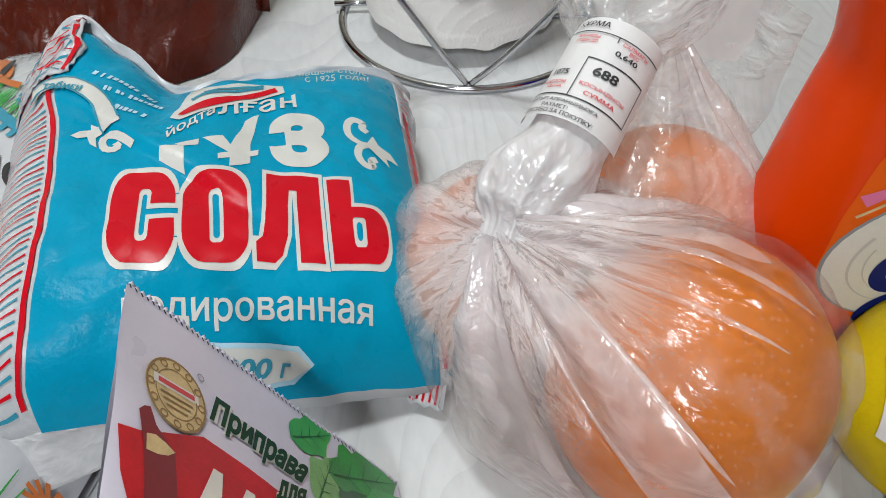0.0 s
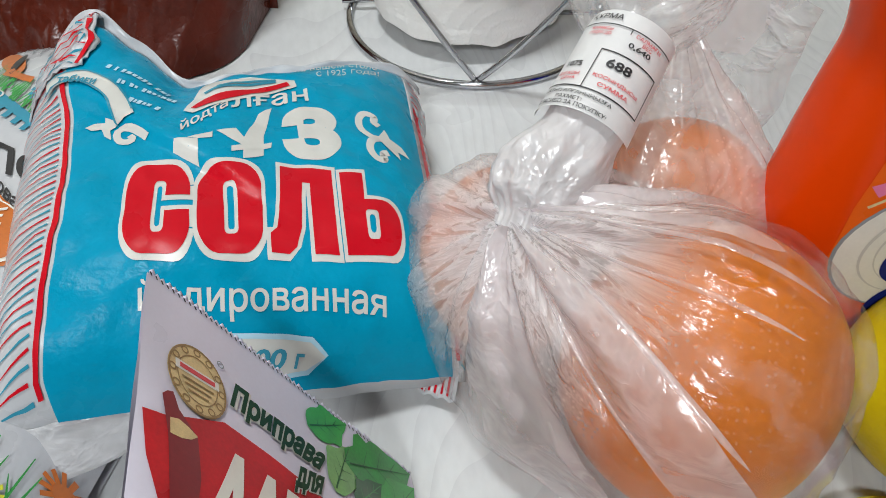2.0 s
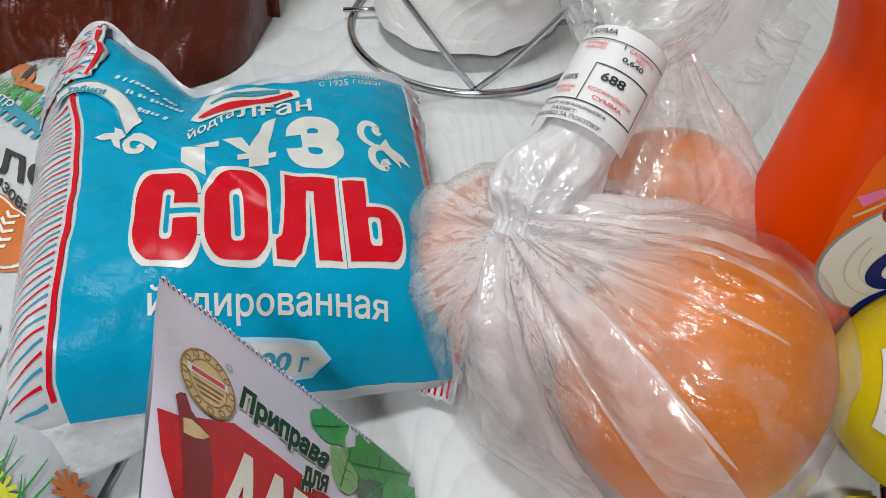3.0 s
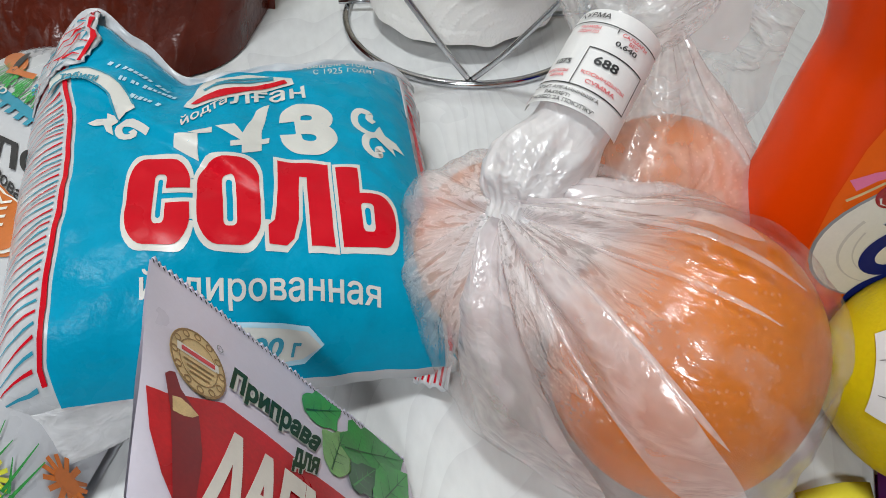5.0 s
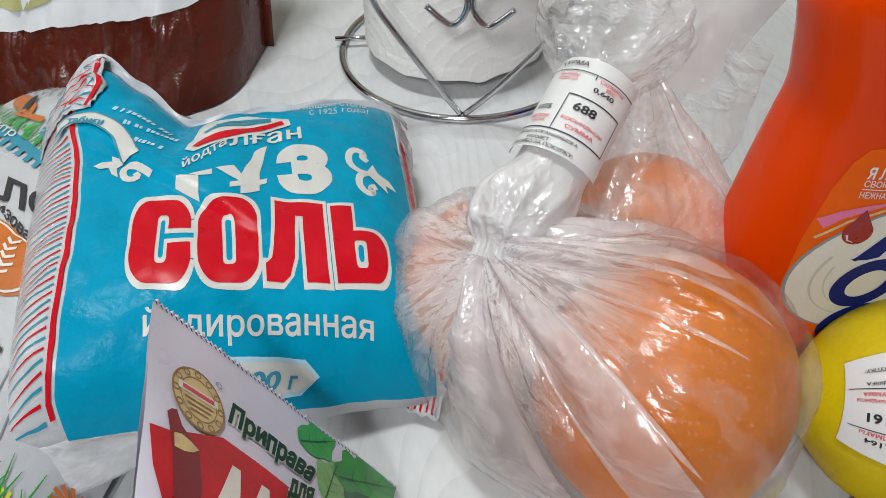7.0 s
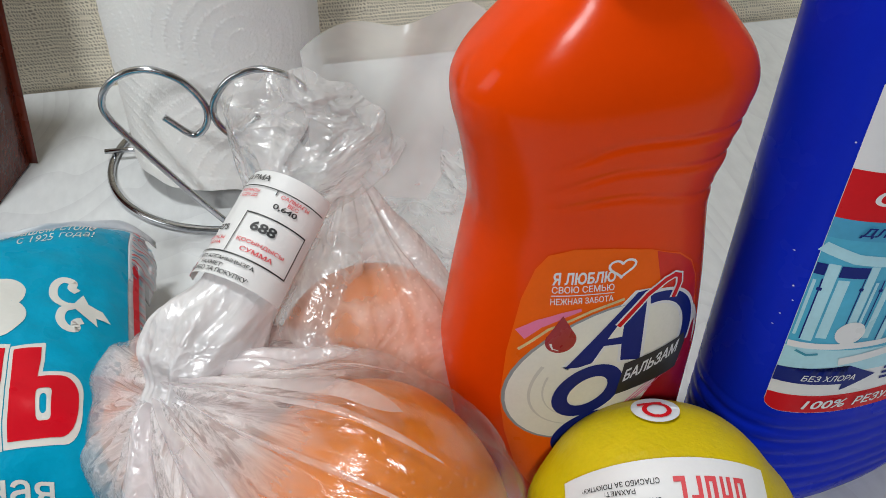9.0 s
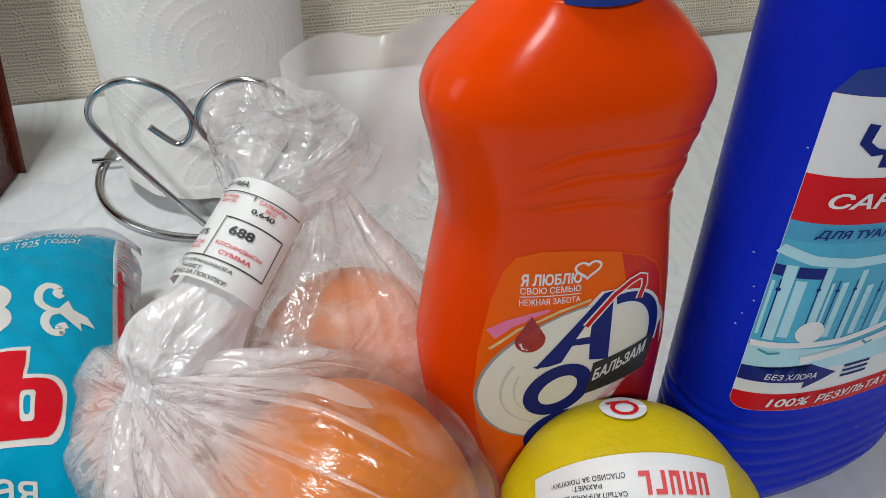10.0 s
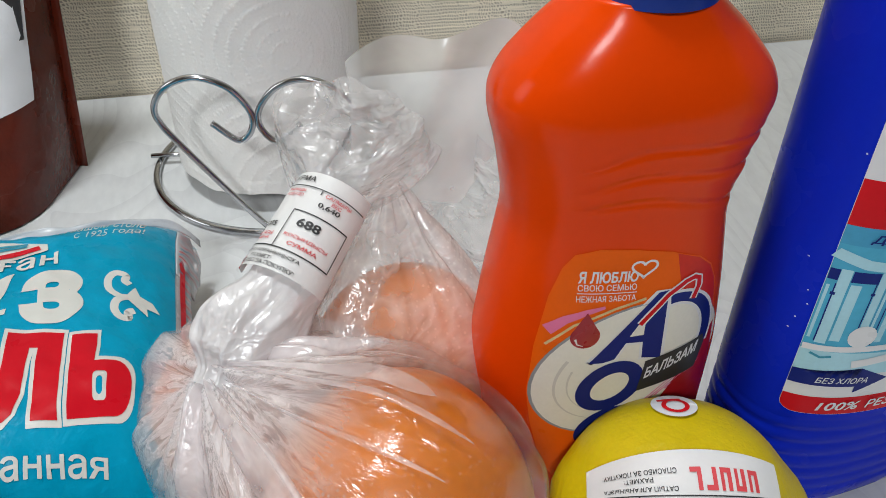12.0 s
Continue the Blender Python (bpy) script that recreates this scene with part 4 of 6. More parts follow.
    for cx, cy in ((-0.02, 0.43), (0.12, 0.40)):
        bm = bmesh.new()
        for i in range(12):
            a = i * math.tau / 12
            line_bm([(cx, cy), (cx + 0.075 * math.cos(a), cy + 0.05 * math.sin(a))], 0.016, bm)
        part("flower_print", bend(bm, milk_surface, 0.0013), TEAL_PRINT, bag)
    # fine grey lines that fan out, and flowers near the lower end
    bm = bmesh.new()
    for i in range(26):
        x0, x1 = -0.9 + i * 0.064, -1.5 + i * 0.095
        pts = [(x0 + (x1 - x0) * t ** 1.4, -0.3 - 0.62 * t) for t in [j / 9 for j in range(10)]]
        line_bm([p for p in pts if abs(p[0]) < 0.9], 0.006, bm) if sum(abs(p[0]) < 0.9 for p in pts) > 1 else None
        pts = [(x0 + (x1 - x0) * t, 0.66 + 0.3 * t) for t in [j / 6 for j in range(7)]]
        line_bm([p for p in pts if abs(p[0]) < 0.9], 0.006, bm) if sum(abs(p[0]) < 0.9 for p in pts) > 1 else None
    tagged(part("fan_lines", bend(bm, milk_surface, 0.0005), GREY_PRINT, bag), kind="stuff")
    for cx, cy, mat in ((0.83, -0.6, DAISY_YELLOW), (0.975, -0.50, ORANGE_PRINT), (0.5, -0.62, TEAL_PRINT)):
        bm = bmesh.new()
        for i in range(13):
            a = i * math.tau / 13
            line_bm([(cx + 0.02 * math.cos(a), cy + 0.015 * math.sin(a)), (cx + 0.055 * math.cos(a), cy + 0.042 * math.sin(a))], 0.010, bm)
        part("flower_print", bend(bm, milk_surface, 0.0009), mat, bag)
        part("flower_heart", bend(poly_bm(disc_pts(cx, cy, 0.026, 0.02, 16)), milk_surface, 0.0010), ORANGE_PRINT if mat is ORANGE_PRINT else DAISY_YELLOW, bag)
    bm = bmesh.new()
    for i in range(130):
        x, y = rnd.uniform(0.3, 0.92), rnd.uniform(-0.78, -0.6)
        line_bm([(x, y), (x + rnd.uniform(-0.08, 0.08), y + rnd.uniform(0.05, 0.13))], 0.009, bm, taper=True)
    tagged(part("grass_print", bend(bm, milk_surface, 0.0011), LEAF_GREEN, bag), kind="stuff")
    return bag


build_milk()


# ---- the brown stand-up pouch ----
def cocoa_surface(u, z):
    """u from -1 to 1 across the front of the pouch, z its height."""
    a = 0.086
    h = min(1.0, max(0.0, z / 0.19))
    b = 0.074 * max(0.0, 1 - h) ** 0.8 + 0.002
    k = max(0.0, 1 - abs(u) ** 4) ** 0.25
    x = -0.195 + 0.05 * z + a * u
    y = 0.355 + 0.05 * h * 0.5 - b * k
    fold = 0.0042 * noise.noise(Vector((u * 5 + z * 30, z * 22 - u * 6, 3))) + 0.0034 * abs(noise.noise(Vector((u * 12 - z * 60, z * 40 + u * 9, 8))))
    return Vector((x, y - fold * (1 - abs(u) ** 6), z))


def build_cocoa():
    bag = thing("stand_up_pouch", (-0.195, 0.33, 0.0), "dark brown glossy stand-up pouch with white printed top", "food pouch")
    bm = sheet(cocoa_surface, -1, 1, 0.001, 0.19, 90, 60)
    sheet(lambda u, z: Vector((cocoa_surface(u, z).x, 0.357 + 0.025 * z / 0.19 + 0.004 * math.cos(u * 1.5), z)), -1, 1, 0.001, 0.19, 30, 10, bm=bm)
    part("body", bm, COCOA_FILM, bag, "dark brown film body")

    def edge(u):
        return 0.0408 + 0.011 * u + 0.004 * smooth(0.6, 1.0, u)
    g = sheet(lambda u, w: Vector((u, edge(u) + (0.188 - edge(u)) * w, 0)), -0.985, 0.97, 0, 1, 60, 30)
    part("white_panel", bend(g, cocoa_surface, 0.0006), LABEL_WHITE, bag, "white printed upper panel")
    part("picture", bend(place(poly_bm(disc_pts(0.5, 0.5, 0.5, 0.5, 30)), ((0.42, 0.082), (0.82, 0.082), (0.84, 0.15), (0.4, 0.15))), cocoa_surface, 0.001, (0.1, 0.02)), DARK_GREEN, bag, "dark green printed picture")
    part("picture", bend(poly_bm(disc_pts(0.52, 0.073, 0.16, 0.008, 20)), cocoa_surface, 0.0012, (0.1, 0.02)), BLACK_PRINT, bag, "dark printed picture")
    part("picture", bend(place(poly_bm(rect(0, 0, 1, 1)), rect(0.86, 0.084, 0.96, 0.14)), cocoa_surface, 0.001, (0.1, 0.02)), BLACK_PRINT, bag)
    part("leaf_print", bend(poly_bm(disc_pts(-0.4, 0.056, 0.4, 0.009, 20)), cocoa_surface, 0.0011, (0.1, 0.02)), OLIVE_PRINT, bag, "olive green printed shape")
    part("shade_print", bend(poly_bm(disc_pts(0.45, 0.068, 0.22, 0.008, 20)), cocoa_surface, 0.0009, (0.1, 0.02)), material("pale_grey_print", (0.5, 0.5, 0.51), 0.3), bag, "pale grey printed shape")

    def side(s, z):
        e = cocoa_surface(1, z)
        return e + Vector((-0.003 + 0.007 * s, -0.001, 0))
    part("side_seal", solid(sheet(side, 0, 1, 0.001, 0.19, 3, 20), 0.0005), COCOA_FILM, bag, "flat brown side seal")
    return bag


build_cocoa()


# ---- paper towel on its wire holder ----
def build_holder():
    cx, cy, r = 0.004, 0.361, 0.069
    holder = thing("paper_towel_holder", (cx, cy, 0), "chromed wire paper towel holder with a heart-shaped front", "towel holder")
    part("base_ring", tube([(cx + r * math.cos(a), cy + r * math.sin(a), 0.0021) for a in [i * math.tau / 32 for i in range(32)]], 0.0020, closed=True, steps=3), CHROME, holder)
    for x0, x1 in ((-0.0695, -0.044), (0.048, 0.0735)):
        part("cross_stub", tube([(x0, cy - 0.003, 0.0055), (x1, cy + 0.001, 0.0055)], 0.0014, steps=2), CHROME, holder)
    part("cross_wire", tube([(-0.044, cy, 0.0062), (0.0, cy, 0.012), (0.048, cy, 0.0062)], 0.0017), CHROME, holder)
    part("centre_rod", tube([(cx, cy, 0.012), (cx, cy, 0.1), (cx, cy, 0.255)], 0.0024), CHROME, holder)
    x0 = 0.0135
    for s in (-1, 1):
        pts = [(x0 - 0.004 + s * 0.001, 0.2935, 0.0045), (x0 - 0.002 + s * 0.014, 0.290, 0.022), (x0 + s * 0.034, 0.284, 0.053), (x0 + s * 0.0428, 0.281, 0.070), (x0 + s * 0.0425, 0.280, 0.080), (x0 + s * 0.0345, 0.279, 0.089),
               (x0 + s * 0.0225, 0.279, 0.0925), (x0 + s * 0.0105, 0.280, 0.0878), (x0 + s * 0.003, 0.280, 0.079), (x0 + s * 0.0012, 0.280, 0.0715), (x0 + s * 0.004, 0.280, 0.0648), (x0 + s * 0.0095, 0.280, 0.0622), (x0 + s * 0.0195, 0.280, 0.0705)]
        part("heart_wire", tube(pts, 0.0015, steps=8), CHROME, holder)
    return holder


build_holder()


def build_roll():
    cx, cy, r, h0, h1 = -0.0005, 0.363, 0.0505, 0.015, 0.235
    roll = thing("paper_towel_roll", (cx, cy, h0), "white embossed paper towel roll standing on a wire holder", "paper towel")

    def skin(u, z):
        a = u * math.tau
        rr = r + 0.0006 * noise.noise(Vector((math.cos(a) * 2, math.sin(a) * 2, z * 20)))
        # embossed dotted arcs that repeat round the roll and up its side
        s, best = u * math.tau * r, 0.0
        px, pz = (s % 0.08) - 0.04, (z % 0.075)
        d = math.hypot(px, pz - 0.01)
        ring = d / 0.0066
        k = abs(ring - round(ring))
        if d > 0.006 and k < 0.2:
            n = max(6, round(round(ring) * 17))
            b = (math.atan2(pz - 0.01, px) / math.tau * n) % 1
            best = (1 - k / 0.2) * max(0.0, math.sin(math.pi * b)) ** 1.2
        rr += 0.0003 * best
        low = z
        if z < h0 + 0.004:
            low = z - 0.003 * (1 - (z - h0) / 0.004) + 0.0026 * noise.noise(Vector((math.cos(a) * 4, math.sin(a) * 4, 1))) - 0.001
            rr += 0.0004
        return Vector((cx + rr * math.cos(a - 1.9), cy + rr * math.sin(a - 1.9), low))
    bm = sheet(skin, 0, 1, h0, 0.135, 620, 230, wrap_u=True)
    sheet(skin, 0, 1, 0.135, h1, 620, 4, wrap_u=True, bm=bm)
    part("paper_winding", bm, TISSUE, roll, "white paper with embossed dotted arcs")

    def cap(u, s):
        a = u * math.tau
        rr = 0.02 + (r - 0.0203) * s
        return Vector((cx + rr * math.cos(a), cy + rr * math.sin(a), h1))
    part("end_face", sheet(cap, 0, 1, 0, 1, 48, 6, wrap_u=True), TISSUE, roll)
    part("end_face", sheet(lambda u, s: Vector((cap(u, s).x, cap(u, s).y, h0 + 0.001)), 0, 1, 0, 1, 48, 6, wrap_u=True), TISSUE, roll)
    part("core", sheet(lambda u, z: Vector((cx + 0.02 * math.cos(u * math.tau), cy + 0.02 * math.sin(u * math.tau), z)), 0, 1, h0, h1, 32, 2, wrap_u=True), material("cardboard", (0.42, 0.32, 0.2), 0.85), roll, "brown cardboard core")
    return roll


build_roll()


# ---- the two bottles ----
def poly_line(points, x):
    for (x0, y0), (x1, y1) in zip(points, points[1:]):
        if x <= x1:
            return y0 + (y1 - y0) * (x - x0) / (x1 - x0)
    return points[-1][1]


def bottle_surface(centre, turn, wide, deep, power):
    """Front of a flattened bottle, as a function of the sideways place x and the height z."""
    c, s = math.cos(math.radians(turn)), math.sin(math.radians(turn))

    def f(x, z):
        a, b = poly_line(wide, z), poly_line(deep, z)
        y = -b * max(0.0, 1 - min(1.0, abs(x) / a) ** power) ** (1 / power)
        return Vector((centre[0] + c * x - s * y, centre[1] + s * x + c * y, z))
    return f


def bottle_shell(centre, turn, wide, deep, power, z0, z1, rows, cols=120, dent=None):
    c, s = math.cos(math.radians(turn)), math.sin(math.radians(turn))

    def f(u, t):
        z = z0 + (z1 - z0) * t
        a, b = poly_line(wide, z), poly_line(deep, z)
        ang = u * math.tau
        ca, sa = math.cos(ang), math.sin(ang)
        x = a * math.copysign(abs(ca) ** (2 / power), ca)
        y = b * math.copysign(abs(sa) ** (2 / power), sa)
        if dent:
            k = 1 - dent(x, y, z)
            x, y = x * k, y * k
        return Vector((centre[0] + c * x - s * y, centre[1] + s * x + c * y, z))
    bm = sheet(f, 0, 1, 0, 1, cols, rows, wrap_u=True)
    bm.verts.ensure_lookup_table()
    bm.faces.new([bm.verts[i] for i in range(cols)][::-1])
    bm.faces.new([bm.verts[i] for i in range(cols * rows, cols * (rows + 1))])
    return bm


def screw_cap(centre, r, z0, z1, ridges=48):
    def f(u, t):
        a = u * math.tau
        z = z0 + (z1 - z0) * min(1.0, t / 0.9)
        rr = r * (1 - 0.12 * t) + (0.0005 * math.cos(a * ridges) if 0.05 < t < 0.85 else 0)
        if t > 0.9:
            rr *= max(0.0, 1 - (t - 0.9) / 0.1)
        return Vector((centre[0] + rr * math.cos(a), centre[1] + rr * math.sin(a), z))
    bm = sheet(f, 0, 1, 0, 1, 96, 20, wrap_u=True)
    bmesh.ops.remove_doubles(bm, verts=bm.verts[:], dist=1e-5)
    return bm


SOAP_WIDE = ((0, 0.036), (0.004, 0.0388), (0.03, 0.0395), (0.067, 0.039), (0.09, 0.0362), (0.118, 0.0318), (0.135, 0.0345), (0.148, 0.0378), (0.156, 0.0368), (0.165, 0.0292), (0.172, 0.0222), (0.1775, 0.0145), (0.19, 0.0135))
SOAP_DEEP = ((0, 0.019), (0.006, 0.0222), (0.067, 0.0225), (0.1, 0.021), (0.118, 0.0195), (0.135, 0.0212), (0.15, 0.022), (0.16, 0.0205), (0.171, 0.0165), (0.1775, 0.0135), (0.19, 0.0135))


def soft_profile(points):
    """The same outline, rounded."""
    out = []
    z = points[0][0]
    while z <= points[-1][0] + 1e-9:
        w = 0.004
        out.append((z, sum(poly_line(points, min(max(z + d * w, points[0][0]), points[-1][0])) for d in (-1, -0.5, 0, 0.5, 1)) / 5))
        z += 0.002
    return tuple(out)


def build_soap():
    centre, turn, power = (0.1447, 0.158), 11.0, 2.6
    wide, deep = soft_profile(SOAP_WIDE), soft_profile(SOAP_DEEP)
    soap = thing("dish_soap_bottle", (*centre, 0), "orange plastic dish soap bottle with a blue cap", "soap bottle")

    def dent(x, y, z):
        if y > 0:
            return 0.0
        d = 0.0
        for za, zm, zc in ((0.1375, 0.1435, 0.142), (0.131, 0.136, 0.133), (0.126, 0.128, 0.1215)):
            line = za + (zm - za) * smooth(-0.022, 0.0, x) + (zc - zm) * smooth(0.0, 0.034, x)
            d += 0.03 * math.exp(-((z - line) / 0.0011) ** 2) * smooth(-0.024, -0.004, x) + 0.014 * math.exp(-((z - line - 0.0035) / 0.003) ** 2) * smooth(-0.01, 0.01, x)
        return d
    bottle = part("bottle_body", bottle_shell(centre, turn, wide, deep, power, 0.0005, 0.1775, 220, 150, dent), ORANGE_PLASTIC, soap, "glossy orange waisted bottle with three moulded grooves")
    part("neck", bottle_shell(centre, turn, wide, deep, 2.0, 0.1776, 0.184, 4, 64), ORANGE_PLASTIC, soap)
    part("cap", screw_cap((0.1457, 0.158), 0.0162, 0.1765, 0.203), CAP_BLUE, soap, "navy blue ribbed cap")
    f = bottle_surface(centre, turn, wide, deep, power)
    cut = (0.0018, 0.004)

    def lay(bm, mat, lift, name, label="", cut=cut):
        return part(name, bend(bm, f, 0.00025 + 0.35 * (lift - 0.0005), cut), mat, label_ob if name != "label" else soap, label)
    outline = [(-0.0195, 0.108), (-0.0165, 0.1122), (-0.0099, 0.1138), (0.0, 0.1128), (0.0107, 0.1107), (0.0201, 0.1069), (0.0250, 0.1025), (0.0280, 0.096), (0.0316, 0.0789), (0.0332, 0.06), (0.0332, 0.03), (0.029, 0.016), (0.01, 0.013), (-0.012, 0.016), (-0.02, 0.03), (-0.0245, 0.048), (-0.0265, 0.0624), (-0.0254, 0.0802), (-0.0225, 0.0985)]
    label_ob = None
    label_ob = lay(poly_bm(outline), LABEL_ORANGE, 0.0005, "label", "orange and dark red printed front label")
    bright = material("bright_red_label", (0.58, 0.022, 0.008), rough=0.3, vary=0.1, scale=40, spec=0.25)
    lay(poly_bm([(0.0125, 0.1098), (0.0199, 0.1066), (0.0247, 0.1022), (0.0277, 0.096), (0.0313, 0.0789), (0.033, 0.06), (0.033, 0.03), (0.0287, 0.0162), (0.012, 0.0135), (0.018, 0.05), (0.02, 0.09), (0.015, 0.1)]), bright, 0.0006, "red_field", "red field")
    lay(poly_bm([(0.0265, 0.0735), (0.0312, 0.0789), (0.0327, 0.06), (0.0327, 0.03), (0.0285, 0.0165), (0.012, 0.0138), (0.014, 0.05), (0.02, 0.062)]), LABEL_RED, 0.0012, "red_field", "dark red field")
    # white oval with a shaded rim
    lay(poly_bm(disc_pts(0.0034, 0.0688, 0.0310, 0.0242, 40, turn=0.5)), GREY_PRINT, 0.0008, "oval_rim")
    lay(poly_bm(disc_pts(0.0038, 0.0688, 0.0304, 0.0236, 40, turn=0.5)), CREAM_PRINT, 0.0010, "oval", "cream white oval")
    faint = material("pale_rim_print", (0.55, 0.53, 0.5), 0.35)
    lay(line_bm(disc_pts(0.0036, 0.0688, 0.0235, 0.018, 20, 2.2, 3.9, turn=0.5), 0.0011, taper=True), faint, 0.0012, "oval_line")
    lay(line_bm(disc_pts(0.0036, 0.0688, 0.0195, 0.015, 16, 2.4, 3.7, turn=0.5), 0.0007, taper=True), faint, 0.0012, "oval_line")
    for k in range(4):
        lay(line_bm([(0.008 + 0.003 * k, 0.052 + 0.002 * k), (0.016 + 0.003 * k, 0.0605 + 0.0012 * k), (0.025 + 0.001 * k, 0.0665)], 0.0005, taper=True), PINK_PRINT, 0.0016, "light_streak", cut=None)
    lay(line_bm([(-0.0223, 0.0868), (-0.0176, 0.0906), (-0.0116, 0.0931), (-0.0067, 0.0945)], 0.004, taper=True), PINK_PRINT, 0.0012, "ribbon_stroke", "pink stroke")
    lay(line_bm([(-0.0225, 0.0815), (-0.015, 0.0885), (-0.004, 0.0935), (0.005, 0.0962)], 0.0009), GOLD_PRINT, 0.0012, "ribbon_stroke")
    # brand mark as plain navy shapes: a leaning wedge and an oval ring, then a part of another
    wedge = [(-0.0095, 0.0736), (0.0086, 0.0977), (0.0116, 0.0980), (0.0129, 0.0726), (0.0068, 0.0738), (0.0063, 0.0800), (0.0011, 0.0803), (-0.0017, 0.0744), (-0.0053, 0.0735)]
    dome = disc_pts(0.0150, 0.0790, 0.0124, 0.0155, 20, 1.75, -0.35)
    lay(line_bm(wedge + wedge[:2], 0.0022), LABEL_WHITE, 0.0013, "brand_edge", cut=None)
    lay(line_bm(dome, 0.0052), LABEL_WHITE, 0.0013, "brand_edge")
    lay(poly_bm(wedge), NAVY_PRINT, 0.0015, "brand_wedge")
    lay(poly_bm([(0.0019, 0.0827), (0.0061, 0.0907), (0.0061, 0.0828)]), CREAM_PRINT, 0.0017, "brand_gap")
    lay(ring_bm(-0.0017, 0.0632, 0.0112, 0.0094, 0.0046, turn=0.75), NAVY_PRINT, 0.0015, "brand_ring")
    lay(ring_bm(-0.0006, 0.0450, 0.0108, 0.0080, 0.0042, turn=0.6), NAVY_PRINT, 0.0015, "brand_ring")
    lay(line_bm(dome, 0.0033), NAVY_PRINT, 0.0015, "brand_arc")
    sweep = [(0.0045, 0.0868), (0.0065, 0.0896), (0.0117, 0.0964), (0.0165, 0.0998), (0.0192, 0.1006), (0.0208, 0.0998), (0.0212, 0.0971), (0.0200, 0.0927)]
    lay(line_bm(sweep, 0.0026), LABEL_WHITE, 0.0017, "ribbon_stroke")
    lay(line_bm(sweep, 0.0015), LABEL_SCARLET, 0.0019, "ribbon_stroke")
    drop = [(-0.0115, 0.0930)] + [(-0.0114 + 0.0043 * math.sin(a), 0.0842 - 0.0043 * math.cos(a)) for a in [2.25 - 4.5 * i / 18 for i in range(19)]]
    lay(poly_bm(drop), DROP_RED, 0.0014, "drop", "dark red printed drop")
    lay(line_bm([(-0.0142, 0.0835), (-0.0135, 0.0815), (-0.0118, 0.0808)], 0.0007, taper=True), LABEL_WHITE, 0.0016, "drop_glint", cut=None)
    lay(poly_bm([(0.0083, 0.0721), (0.0271, 0.0765), (0.0281, 0.0729), (0.0263, 0.0638), (0.0071, 0.0597)]), BLACK_PRINT, 0.0018, "word_band", "dark band with a word")

    def words(text, quad, mat, lift=0.0016, bold=0.01, shear=0.0):
        lay(place(text_bm(text, bold, shear), quad), mat, lift, "lettering", cut=(0.0018, 0.02))
    words("БАЛЬЗАМ", ((0.0086, 0.0648), (0.0255, 0.0708), (0.0257, 0.0752), (0.0088, 0.0694)), LABEL_WHITE, 0.0021, 0.03, 0.15)
    words("Я ЛЮБЛЮ", ((-0.0152, 0.1034), (0.0015, 0.1027), (0.0015, 0.1062), (-0.0151, 0.1074)), LABEL_WHITE, bold=0.035)
    words("СВОЮ СЕМЬЮ", ((-0.0151, 0.1008), (0.0016, 0.0999), (0.0014, 0.1021), (-0.0152, 0.1030)), LABEL_WHITE, bold=0.012)
    words("НЕЖНАЯ ЗАБОТА", ((-0.0152, 0.0970), (0.0018, 0.0963), (0.0016, 0.0983), (-0.0153, 0.0992)), LABEL_WHITE)
    lay(line_bm([(-0.0152, 0.1000), (0.0017, 0.0991)], 0.0003), LABEL_WHITE, 0.0016, "rule")
    heart = [(0.0008 + 0.0036 * (16 * math.sin(t) ** 3) / 16 + 0.0022, 0.1068 + 0.0030 * (13 * math.cos(t) - 5 * math.cos(2 * t) - 2 * math.cos(3 * t) - math.cos(4 * t)) / 16) for t in [math.tau * i / 30 for i in range(31)]]
    lay(line_bm(heart, 0.0007), LABEL_WHITE, 0.0016, "heart_outline", cut=None)
    return soap


build_soap()


